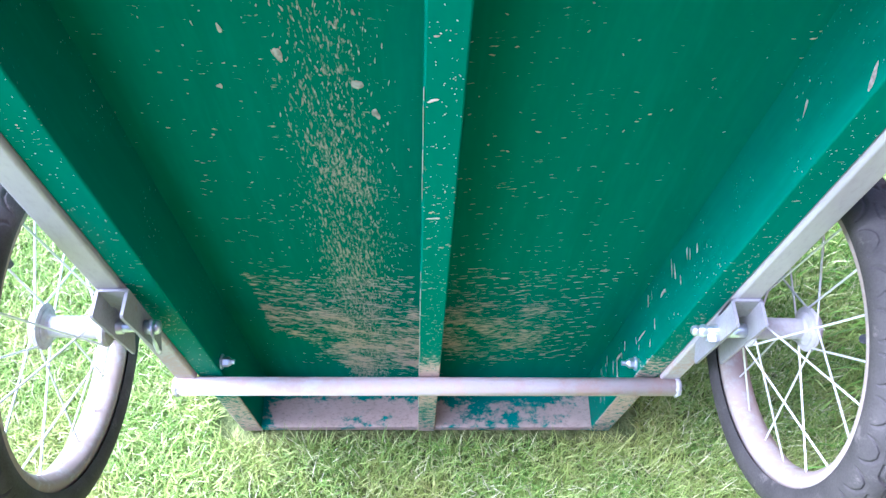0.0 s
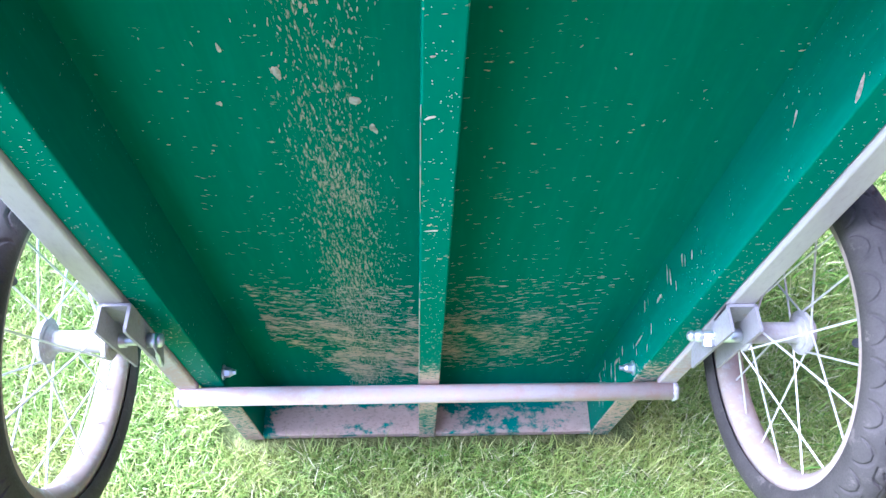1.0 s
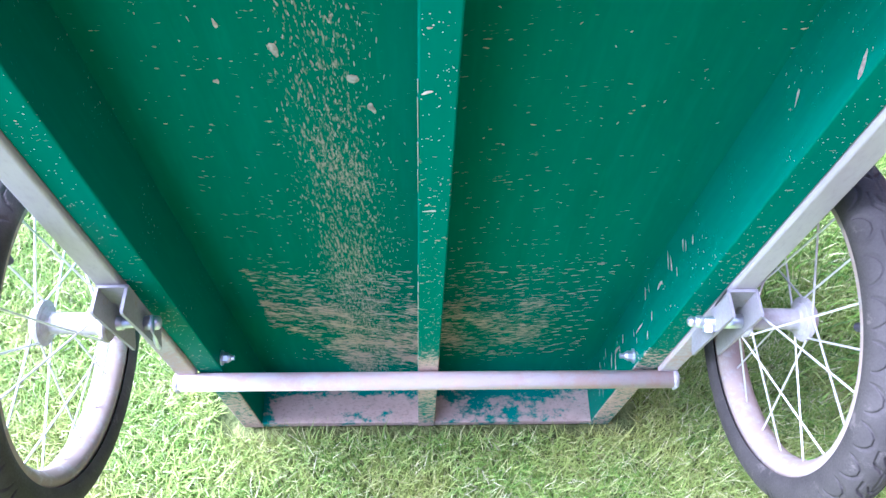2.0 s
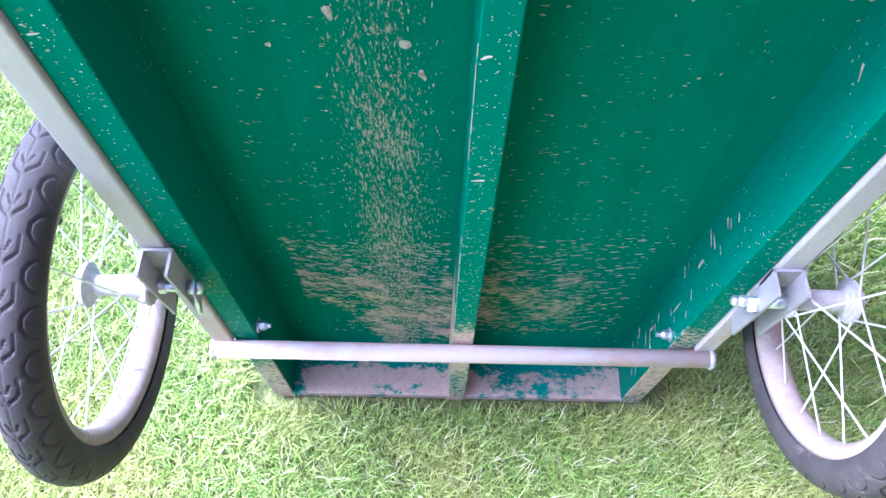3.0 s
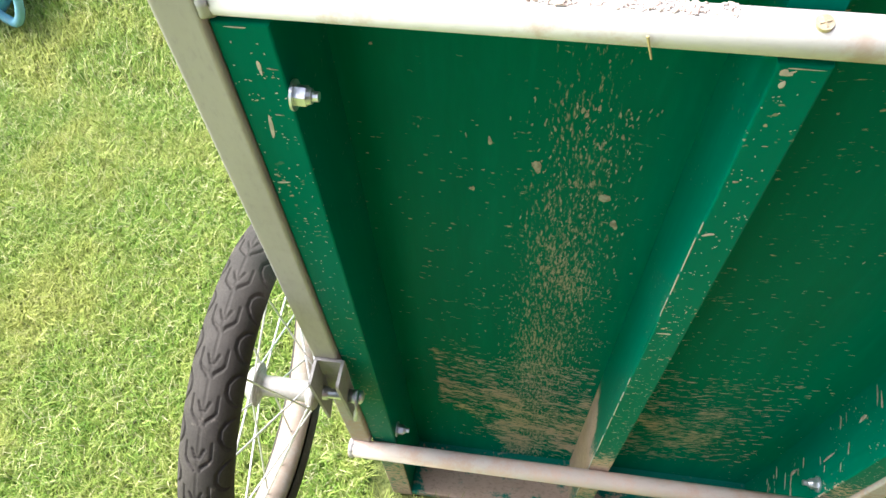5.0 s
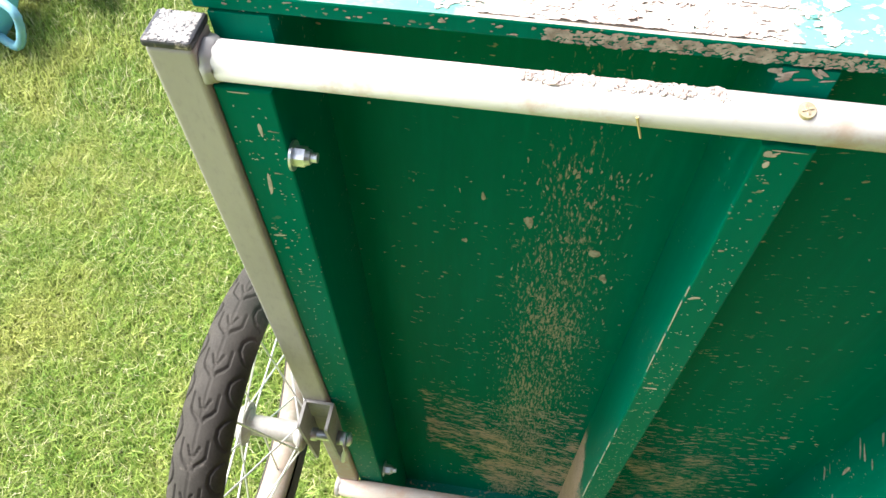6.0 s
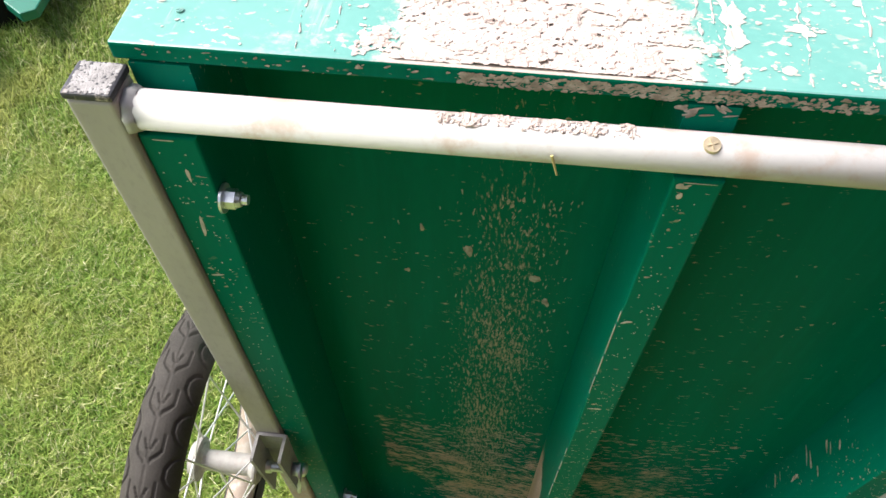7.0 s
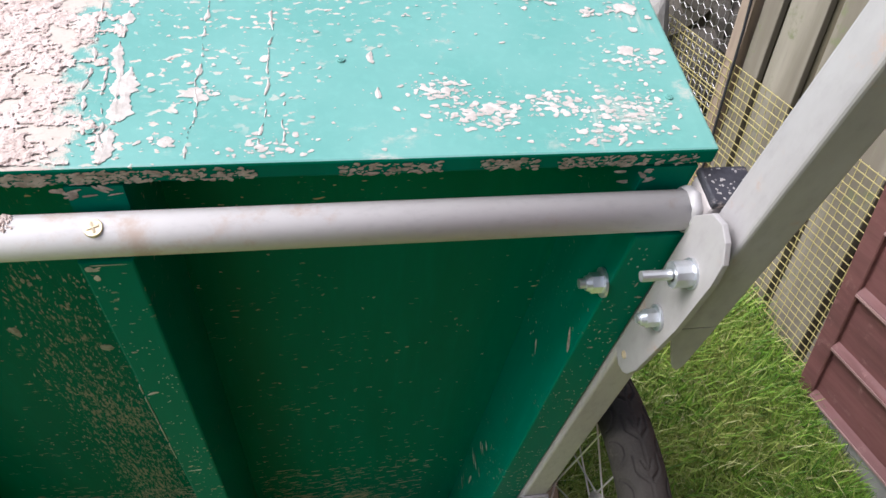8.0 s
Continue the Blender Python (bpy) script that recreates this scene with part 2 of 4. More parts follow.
M = {
    "panel": paint("panel_paint", 0.0, None, 0.68, (0.4, 1, 1), 0.26, splash=True, shine=0.015),
    "batten": paint("batten_paint", 0.25, (2, 0.20, 0.46), 0.66, (0.6, 1, 1), 0.3, shine=0.02, front_only=True, film_scale=210),
    "ledge": paint("ledge_paint", 0.235, (1, 0.530, 0.585), 0.58, (0.7, 1, 1), 0.4, TAIL_GREEN, fade=0.32, film_scale=48),
    "lid": paint("top_paint", 0.0, None, 0.60, (0.6, 1, 1), 0.3, SUNLIT_TONES, shine=0.5, runs=True, dirt=((0.62, 0.52, 0.46), (0.50, 0.40, 0.345), (0.38, 0.295, 0.25))),
    "splash": plain("thin_mud", (0.43, 0.37, 0.325), (0.20, 0.165, 0.135), 190, (0.85, 0.95), 0, (1, 1, 1), 0, MUD_B, 0.4, 260),
    "dust": plain("grey_dried_silt", (0.37, 0.35, 0.345), (0.24, 0.225, 0.22), 160, (0.85, 0.95), 0, (1, 1, 1), 0, MUD_B, 0.4, 260),
    "chalk": plain("chalky_thin_mud", (0.55, 0.505, 0.465), (0.38, 0.345, 0.31), 150, (0.85, 0.95), 0, (1, 1, 1), 0, MUD_B, 0.3, 260),
    "crust": plain("mud_crust", (0.62, 0.52, 0.475), (0.49, 0.395, 0.35), 60, (0.9, 1.0), 0, (1, 1, 1), 0, MUD_B, 0.8, 500),
    "steel": plain("silver_painted_steel", (0.375, 0.36, 0.36), (0.32, 0.305, 0.305), 14, (0.45, 0.6), 0.05, (1, 1, 0.4), 0.02, (0.36, 0.29, 0.24), 0.05),
    # bracket steel darkened: the channel's shading is put into its base colour
    "bracket": plain("shaded_bracket_steel", (0.30, 0.285, 0.28), (0.25, 0.235, 0.23), 30, (0.45, 0.6), 0.05, (1, 1, 1), 0.05, (0.30, 0.24, 0.20), 0.05),
    "rail": plain("silver_rail_paint", (0.392, 0.36, 0.352), (0.336, 0.305, 0.298), 14, (0.45, 0.6), 0.05, (1, 1, 0.4), 0.02, (0.40, 0.30, 0.25), 0.05, low=(0.24, 0.40)),
    "tube": plain("silver_tube_paint", (0.57, 0.55, 0.545), (0.50, 0.48, 0.47), 11, (0.6, 0.75), 0.0, (0.4, 1, 1), 0.08, (0.46, 0.37, 0.32), 0.06, 300, 0.25),
    "lowtube": plain("muddy_tube_paint", (0.53, 0.465, 0.43), (0.46, 0.39, 0.35), 13, (0.65, 0.8), 0.0, (0.4, 1, 1), 0.17, (0.50, 0.37, 0.31), 0.1, 300, 0.25),
    "arm": plain("stained_silver_paint", (0.33, 0.315, 0.31), (0.27, 0.255, 0.25), 22, (0.5, 0.7), 0.0, (1, 1, 0.6), 0.05, (0.34, 0.26, 0.22), 0.1, 120, 0.35),
    "zinc": plain("zinc_plated", (0.68, 0.70, 0.72), (0.55, 0.57, 0.6), 60, (0.28, 0.45), 0.82),
    "alloy": plain("brushed_alloy", (0.34, 0.305, 0.265), (0.28, 0.245, 0.205), 40, (0.45, 0.65), 0.2, (1, 1, 1), 0.25, (0.28, 0.22, 0.175), 0.05),
    "hub": plain("bright_hub_alloy", (0.40, 0.38, 0.36), (0.31, 0.29, 0.27), 90, (0.5, 0.65), 0.12, (1, 1, 1), 0.08, (0.34, 0.28, 0.24), 0.05),
    "spoke": plain("spoke_steel", (0.68, 0.67, 0.65), (0.56, 0.55, 0.53), 40, (0.3, 0.45), 0.45),
    "rubber": plain("worn_rubber", (0.057, 0.050, 0.044), (0.037, 0.033, 0.029), 22, (0.7, 0.9), 0, (1, 1, 1), 0.045, (0.13, 0.112, 0.097), 0.3, 500, 0.25),
    "black": plain("black_plastic", (0.02, 0.02, 0.025), (0.03, 0.03, 0.04), 60, (0.4, 0.6)),
    "dark": plain("black_shade_fill", (0.014, 0.013, 0.012), (0.022, 0.02, 0.018), 20, (0.85, 0.95), 0, (1, 1, 0.2), 0, MUD_B, 0.3, 120, 0.05),
    "cap": plain("muddy_black_plastic", (0.020, 0.020, 0.026), (0.035, 0.035, 0.045), 60, (0.5, 0.7), 0, (1, 1, 1), 0.04, (0.45, 0.38, 0.34), 0.3),
    "brass": plain("yellow_passivated_screw", (0.62, 0.52, 0.36), (0.45, 0.36, 0.24), 120, (0.3, 0.5), 0.5),
    "shed": plain("red_brown_shed_stain", (0.17, 0.068, 0.064), (0.10, 0.04, 0.038), 18, (0.55, 0.75), 0, (1, 0.15, 1), 0.05, (0.24, 0.13, 0.115), 0.3, 120),
    "worn": plain("pale_wear_and_sheen", (0.50, 0.50, 0.44), (0.36, 0.37, 0.32), 60, (0.6, 0.8)),
    "edge": plain("worn_pale_wood_edge", (0.36, 0.235, 0.215), (0.20, 0.11, 0.10), 25, (0.6, 0.8), 0, (1, 0.2, 1)),
    "board": plain("weathered_fence_wood", (0.26, 0.235, 0.19), (0.15, 0.13, 0.10), 16, (0.75, 0.9), 0, (1, 1, 0.12), 0.08, (0.15, 0.16, 0.085), 0.4, 90),
    "post": plain("pinkish_weathered_post", (0.33, 0.255, 0.20), (0.22, 0.165, 0.125), 14, (0.75, 0.9), 0, (1, 1, 0.15), 0.0, (0.1, 0.1, 0.05), 0.4, 90),
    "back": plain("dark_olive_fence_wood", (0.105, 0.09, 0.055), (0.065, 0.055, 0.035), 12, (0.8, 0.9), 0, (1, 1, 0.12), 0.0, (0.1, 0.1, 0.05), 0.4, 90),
    "gap": plain("dark_wood_and_shade", (0.06, 0.05, 0.04), (0.04, 0.035, 0.03), 12, (0.8, 0.9)),
    "net": plain("yellow_plastic_net", (0.43, 0.37, 0.16), (0.36, 0.30, 0.12), 30, (0.5, 0.6)),
    "wire": plain("galvanised_wire", (0.35, 0.34, 0.33), (0.28, 0.27, 0.27), 30, (0.4, 0.6), 0.6),
    "blue": plain("pale_blue_plastic", (0.16, 0.53, 0.70), (0.13, 0.48, 0.65), 9, (0.4, 0.55), 0, (1, 1, 1), 0.0, (0.3, 0.33, 0.33), 0.1),
    "grip": plain("scuffed_blue_handle", (0.20, 0.42, 0.52), (0.15, 0.36, 0.48), 25, (0.5, 0.65), 0, (1, 1, 1), 0.06, (0.3, 0.31, 0.32), 0.2),
    "teal": plain("dark_green_paint", GREEN, GREEN_B, 12, (0.3, 0.45)),
    "stone": plain("grey_slab", (0.3, 0.29, 0.27), (0.22, 0.21, 0.2), 15, (0.8, 0.9), 0, (1, 1, 1), 0.05, (0.12, 0.13, 0.06), 0.4),
}


def soil_material():
    n = Nodes("thatch_and_soil")
    a, b = n.noise(60, 6, 0.7), n.noise(5, 4)
    col = n.ramp(a, (0.3, (0.04, 0.055, 0.014)), (0.5, (0.11, 0.135, 0.036)), (0.7, (0.22, 0.225, 0.08)))
    col = n.mix(n.step(b, 0.35, 0.65), col, n.ramp(a, (0.3, (0.06, 0.08, 0.022)), (0.6, (0.21, 0.225, 0.07))))
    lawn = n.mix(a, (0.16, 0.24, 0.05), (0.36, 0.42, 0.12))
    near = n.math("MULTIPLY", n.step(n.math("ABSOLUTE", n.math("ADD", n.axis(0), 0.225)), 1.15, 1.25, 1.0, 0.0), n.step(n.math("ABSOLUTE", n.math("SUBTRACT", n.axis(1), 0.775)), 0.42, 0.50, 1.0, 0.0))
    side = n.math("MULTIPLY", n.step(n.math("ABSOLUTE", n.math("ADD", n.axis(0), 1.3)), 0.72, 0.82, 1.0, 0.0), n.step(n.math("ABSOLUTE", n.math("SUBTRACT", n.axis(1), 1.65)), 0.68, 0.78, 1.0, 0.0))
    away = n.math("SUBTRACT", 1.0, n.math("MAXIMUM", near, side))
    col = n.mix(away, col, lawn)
    n.bump(n.noise(180, 4), 0.8, 0.01)
    return n.done(col, 0.9, 0, 0.2)


BLADES = ((0.0, (0.085, 0.18, 0.02)), (0.4, (0.19, 0.305, 0.045)), (0.75, (0.31, 0.39, 0.08)), (0.9, (0.45, 0.46, 0.18)), (1.0, (0.62, 0.58, 0.38)))
LONG = ((0.0, (0.025, 0.075, 0.006)), (0.35, (0.10, 0.225, 0.018)), (0.7, (0.22, 0.37, 0.045)), (0.92, (0.40, 0.47, 0.12)), (1.0, (0.60, 0.56, 0.30)))


def grass_material(name, stops, dry):
    n = Nodes(name)
    r = n.random()
    col = n.ramp(r, *stops)
    patch = n.noise(4.5, 4, 0.6)
    col = n.mix(n.step(patch, 0.42, 0.66), col, n.mix(dry, col, (0.43, 0.42, 0.11)))
    n.put(n.bsdf.inputs["Transmission Weight"], 0.0)
    return n.done(col, 0.55, 0, 0.3)


M["soil"] = soil_material()
M["grass"] = grass_material("lawn_blades", BLADES, 0.55)
M["rough"] = grass_material("long_grass_blades", LONG, 0.1)


# ---- mesh helpers ----
def mesh_object(name, bm, material, smooth=False):
    me = bpy.data.meshes.new(name)
    bmesh.ops.recalc_face_normals(bm, faces=bm.faces)
    bm.to_mesh(me)
    bm.free()
    me.materials.append(material)
    if smooth:
        me.polygons.foreach_set("use_smooth", [True] * len(me.polygons))
    return new(name, me)


def part(name, bm, material, parent, label="", smooth=False):
    ob = mesh_object(name, bm, material, smooth)
    ob.parent = parent
    return tagged(ob, label)


def box(x0, x1, y0, y1, z0, z1, bevel=0.0, bm=None, seg=1):
    bm = bm or bmesh.new()
    m = Matrix.LocRotScale(((x0 + x1) / 2, (y0 + y1) / 2, (z0 + z1) / 2), None, (x1 - x0, y1 - y0, z1 - z0))
    made = bmesh.ops.create_cube(bm, size=1, matrix=m)["verts"]
    if bevel:
        edges = list({e for v in made for e in v.link_edges})
        bmesh.ops.bevel(bm, geom=edges, offset=bevel, segments=seg, affect="EDGES", profile=0.5)
    return bm


def rod(a, b, r, n=16, bm=None, r2=None, caps=True):
    bm = bm or bmesh.new()
    a, b = Vector(a), Vector(b)
    q = (b - a).to_track_quat("Z", "Y").to_matrix().to_4x4()
    bmesh.ops.create_cone(bm, cap_ends=caps, segments=n, radius1=r, radius2=r if r2 is None else r2, depth=(b - a).length,
                          matrix=Matrix.Translation((a + b) / 2) @ q)
    return bm


def prism(points, axis, lo, hi, bm=None):
    """A flat outline pushed along an axis; points are the other two coordinates in xyz order."""
    bm = bm or bmesh.new()
    rows = []
    for v in (lo, hi):
        row = []
        for p, q in points:
            c = [p, q]
            c.insert(axis, v)
            row.append(bm.verts.new(c))
        rows.append(row)
    n = len(points)
    bm.faces.new(rows[0]), bm.faces.new(rows[1][::-1])
    for i in range(n):
        bm.faces.new((rows[0][i], rows[0][(i + 1) % n], rows[1][(i + 1) % n], rows[1][i]))
    return bm


def lathe(profile, n, closed=False, warp=None):
    """Turns (x along the axis, radius) round the x axis."""
    bm = bmesh.new()
    rings = []
    for i in range(n):
        a = 2 * math.pi * i / n
        ring = []
        for j, (x, r) in enumerate(profile):
            rr = r + (warp(i / n, j) if warp else 0)
            ring.append(bm.verts.new((x, rr * math.cos(a), rr * math.sin(a))))
        rings.append(ring)
    k = len(profile)
    for i in range(n):
        p, q = rings[i], rings[(i + 1) % n]
        for j in range(k if closed else k - 1):
            bm.faces.new((p[j], p[(j + 1) % k], q[(j + 1) % k], q[j]))
    return bm


def tube_path(points, r, n=10):
    """A round tube through points."""
    bm = bmesh.new()
    pts = [Vector(p) for p in points]
    rings = []
    up = Vector((0.13, 0.21, 1)).normalized()
    for i, p in enumerate(pts):
        d = (pts[min(i + 1, len(pts) - 1)] - pts[max(i - 1, 0)]).normalized()
        s = d.cross(up).normalized()
        u = s.cross(d)
        rings.append([bm.verts.new(p + r * (math.cos(a) * s + math.sin(a) * u)) for a in (2 * math.pi * k / n for k in range(n))])
    for a, b in zip(rings, rings[1:]):
        for k in range(n):
            bm.faces.new((a[k], a[(k + 1) % n], b[(k + 1) % n], b[k]))
    bm.faces.new(rings[0][::-1]), bm.faces.new(rings[-1])
    return bm


# ---- unseen dark wall, added behind the viewer to block light ----
bm = box(-0.55, 6.0, -1.55, -1.4, -0.8, 2.8, 0.004)
tagged(mesh_object("light_blocker_south", bm, M["gap"]), "added dark wall, unseen, keeping front light off the trailer", "wall", kind="structure")


# ---- the lawn ----
GROUND = -0.022


def lawn_height(x, y):
    """Gentle unevenness of the ground."""
    return GROUND + 0.006 * noise.noise(Vector((x * 2.1, y * 2.1, 0.3)))


def build_lawn():
    bm = bmesh.new()
    xs = [-3000, -300, -40, -8] + [-3 + 0.1 * i for i in range(61)] + [8, 40, 300, 3000]
    ys = [-3000, -300, -40, -8] + [-2 + 0.1 * i for i in range(61)] + [8, 40, 300, 3000]
    inv = SLOPE.inverted()
    grid = []
    for x in xs:
        row = []
        for y in ys:
            if abs(x) > 20 or abs(y) > 20:
                # beyond the garden the ground runs level
                edge = max(-9, min(9, y)) * math.sin(radians(SLOPE_DEG))
                row.append(bm.verts.new(inv @ Vector((x, y, edge))))
            else:
                z = lawn_height(x, y) - 0.012
                if -0.3 < x < 0.3 and 0.48 < y < 1.0:
                    z = GROUND - 0.012
                row.append(bm.verts.new((x, y, z)))
        grid.append(row)
    for a, b in zip(grid, grid[1:]):
        for j in range(len(ys) - 1):
            bm.faces.new((a[j], b[j], b[j + 1], a[j + 1]))
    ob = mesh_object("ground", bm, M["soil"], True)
    ob.matrix_basis = SLOPE
    tagged(ob, "sloping garden lawn, soil and thatch under the grass", "lawn", kind="structure")


def blades(name, material, count, area, length, width, label, keep, seed, lean=(0.5, 1.5)):
    """Many curved tapering blades of grass in one mesh."""
    rng = np.random.default_rng(seed)
    x0, x1, y0, y1 = area
    px, py = rng.uniform(x0, x1, count), rng.uniform(y0, y1, count)
    ok = keep(px, py)
    px, py = px[ok], py[ok]
    n = len(px)
    ln = rng.uniform(*length, n) * rng.uniform(0.6, 1.0, n)
    wd = rng.uniform(*width, n)
    head = rng.uniform(0, 2 * math.pi, n)
    bend = rng.uniform(*lean, n)
    dx, dy = np.cos(head), np.sin(head)
    sx, sy = -dy, dx
    base = np.array([lawn_height(a, b) for a, b in zip(px, py)]) - 0.012
    verts = np.zeros((n, 5, 3))
    at_x, at_z, ang = np.zeros(n), np.zeros(n), rng.uniform(0.05, 0.6, n)
    for k in range(3):
        w = wd * (0.5, 0.42, 0.0)[k]
        for i, s in (((2 * k, -1), (2 * k + 1, 1)) if k < 2 else ((4, 0),)):
            verts[:, i, 0] = px + dx * at_x + sx * w * s
            verts[:, i, 1] = py + dy * at_x + sy * w * s
            verts[:, i, 2] = base + at_z
        at_x = at_x + np.sin(ang) * ln / 2
        at_z = np.maximum(at_z + np.cos(ang) * ln / 2, 0.003)
        ang = ang + bend * 0.75
    faces = np.array([[0, 1, 3], [0, 3, 2], [2, 3, 4]])
    f = (faces[None] + 5 * np.arange(n)[:, None, None]).reshape(-1, 3)
    me = bpy.data.meshes.new(name)
    me.vertices.add(5 * n)
    me.vertices.foreach_set("co", verts.reshape(-1))
    me.loops.add(f.size)
    me.loops.foreach_set("vertex_index", f.reshape(-1).astype(np.int32))
    me.polygons.add(len(f))
    me.polygons.foreach_set("loop_start", np.arange(0, f.size, 3, dtype=np.int32))
    me.update(calc_edges=True)
    me.materials.append(material)
    ob = new(name, me)
    ob.matrix_basis = SLOPE
    return tagged(ob, label, "grass", kind="stuff")


def off_box(x, y):
    return ~((np.abs(x) < 0.315) & (y > 0.492) & (y < 1.0)) & (x < 0.955 - (y - 0.8) * 0.17)


build_lawn()
blades("grass", M["grass"], 275000, (-1.45, 1.0, 0.3, 1.25), (0.028, 0.058), (0.0009, 0.0018), "short mown lawn grass, yellow-green with dry patches", off_box, 3)
blades("grass", M["grass"], 120000, (-2.1, -0.5, 0.9, 2.4), (0.030, 0.06), (0.0011, 0.0023), "short mown lawn grass, yellow-green with dry patches", off_box, 4)
blades("long_grass", M["rough"], 26000, (0.45, 1.0, 0.45, 1.4), (0.035, 0.095), (0.0014, 0.003), "longer green grass along the foot of the fence and shed",
       lambda x, y: off_box(x, y) & (np.random.default_rng(9).uniform(0, 1, len(x)) < np.clip((x - 0.55) / 0.3, 0.05, 1)), 5, (0.3, 1.1))


# ---- the bicycle trailer, stood on its tail ----
trailer = tagged(new("bicycle_trailer"), "green wooden bicycle trailer with silver frame standing on its tail", "bicycle trailer")
trailer.matrix_basis = SLOPE
PANEL, FRONT, BACK = 0.588, 0.510, 0.93     # underside board, face of the battens, rim of the box
TOP, LEDGE, FOOT = 0.897, -0.010, -0.026


def rough_board(x0, x1, y0, y1, z0, z1, bevel, wave=0.0003, cuts=14):
    """A plank whose faces are a little uneven."""
    bm = box(x0, x1, y0, y1, z0, z1, bevel, seg=2)
    long_edges = [e for e in bm.edges if e.calc_length() > 0.2]
    bmesh.ops.subdivide_edges(bm, edges=long_edges, cuts=cuts, use_grid_fill=True)
    for v in bm.verts:
        v.co += wave * Vector(noise.noise_vector(v.co * 9))
    return bm


# the box widens upwards: where each edge lies across the trailer at the height z
INNER_L, OUTER_L, RAIL_L = (-0.2425, -0.0215), (-0.2715, -0.0260), (-0.2960, -0.0290)
INNER_R, OUTER_R, RAIL_R = (0.2430, 0.0470), (0.2720, 0.0470), (0.2950, 0.0517)
MID_L, MID_R = (-0.0132, 0.0098), (0.0112, 0.0125)
BATTENS = ((OUTER_L, INNER_L), (MID_L, MID_R), (INNER_R, OUTER_R))


def at(line, z):
    return line[0] + line[1] * z


def between(bm, left, right, x0, x1):
    """Stretches what lies between x0 and x1 so that it fits between two leaning edges."""
    for v in bm.verts:
        a, b = at(left, v.co.z), at(right, v.co.z)
        v.co.x = a + (b - a) * (v.co.x - x0) / (x1 - x0)
    return bm


# boards
part("underside_board", between(rough_board(-0.296, 0.296, PANEL, PANEL + 0.009, LEDGE, TOP - 0.011, 0.001), OUTER_L, OUTER_R, -0.2975, 0.2975), M["panel"], trailer, "green painted plywood underside splashed with mud")
lid = part("front_board", rough_board(-0.302, 0.321, 0.530, BACK, TOP - 0.011, TOP, 0.0015), M["lid"], trailer, "green board crusted with dried mud, its sunlit paleness painted in")
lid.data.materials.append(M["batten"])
# edge faces take the darker batten paint, as the shaded side of the lid
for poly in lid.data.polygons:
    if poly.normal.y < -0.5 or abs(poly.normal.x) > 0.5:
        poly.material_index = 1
part("tail_board", rough_board(-0.2690, 0.2690, 0.5115, BACK, FOOT, LEDGE, 0.0015), M["ledge"], trailer, "green tail board caked with pinkish mud")
for s in (-1, 1):
    board = rough_board(min(s * 0.287, s * 0.296), max(s * 0.287, s * 0.296), PANEL + 0.009, BACK, LEDGE, TOP - 0.011, 0.001)
    part("side_board", between(board, OUTER_L, OUTER_R, -0.2975, 0.2975), M["panel"], trailer)

BAR_LOW, BAR_HIGH, BAR_Y, BAR_R = 0.203, 0.8635, 0.5175, 0.0112
LOW_Y = 0.4985


def batten(left, right):
    """An upright batten, rebated near its upper end where a cross tube lies in it."""
    bm = box(0, 1, FRONT + 0.020, PANEL, FOOT + 0.001, TOP - 0.0125, 0.0)
    box(0, 1, FRONT, FRONT + 0.020, FOOT + 0.001, BAR_HIGH - 0.0125, 0.0, bm=bm)
    between(bm, left, right, 0, 1)
    edge = [e for e in bm.edges if abs(e.verts[0].co.y - FRONT) < 1e-4 and abs(e.verts[1].co.y - FRONT) < 1e-4]
    bmesh.ops.bevel(bm, geom=edge, offset=0.0015, segments=2, affect="EDGES", profile=0.5)
    return bm


for left, right in BATTENS:
    part("batten", batten(left, right), M["batten"], trailer, "green painted batten flecked with mud")

# pale dashes: worn paint, plus the flank's grazing sheen put into colour
wr = random.Random(21)
worn, z = bmesh.new(), 0.02
while z < BAR_HIGH - 0.03:
    ln = wr.uniform(0.006, 0.05)
    w = wr.uniform(0.0002, 0.0006) * (0.7 if z > 0.45 else 1)
    x = at(MID_L, z + ln / 2)
    box(x - 0.0002, x + w, FRONT - 0.0003, FRONT + 0.0012, z, min(z + ln, BAR_HIGH - 0.02), bm=worn)
    z += ln + wr.choice((0.001, 0.003, 0.008, 0.02)) * (1 + 5 * (z > 0.45))
tagged(part("worn_sheen_edge", worn, M["worn"], trailer, "pale batten edge, part worn paint, part painted sheen"), kind="stuff")

# silver frame
for outer, inner in ((RAIL_L, (OUTER_L[0] - 0.0008, OUTER_L[1])), ((OUTER_R[0] + 0.0008, OUTER_R[1]), RAIL_R)):
    bm = box(0, 0.025, 0.505, 0.530, BAR_LOW + 0.004, 0.8785, 0.0025, seg=3)
    rail = part("rail", between(bm, outer, inner, 0, 0.025), M["rail"], trailer, "silver-painted square steel tube, muddy at its lower end")
    cap = box(-0.0005, 0.0255, 0.5045, 0.5305, 0.8785, 0.8835, 0.0015, seg=2)
    part("end_cap", between(cap, outer, inner, 0, 0.025), M["cap"], rail, "black plastic cap smeared with dried mud")
low = part("cross_tube", rod((-0.304, LOW_Y, BAR_LOW), (0.305, LOW_Y, BAR_LOW), BAR_R, 32), M["lowtube"], trailer, "muddy silver round tube", True)
high = part("cross_tube", rod((-0.2955, BAR_Y, BAR_HIGH), (0.3140, BAR_Y, BAR_HIGH), BAR_R, 32), M["tube"], trailer, "muddy silver round tube", True)


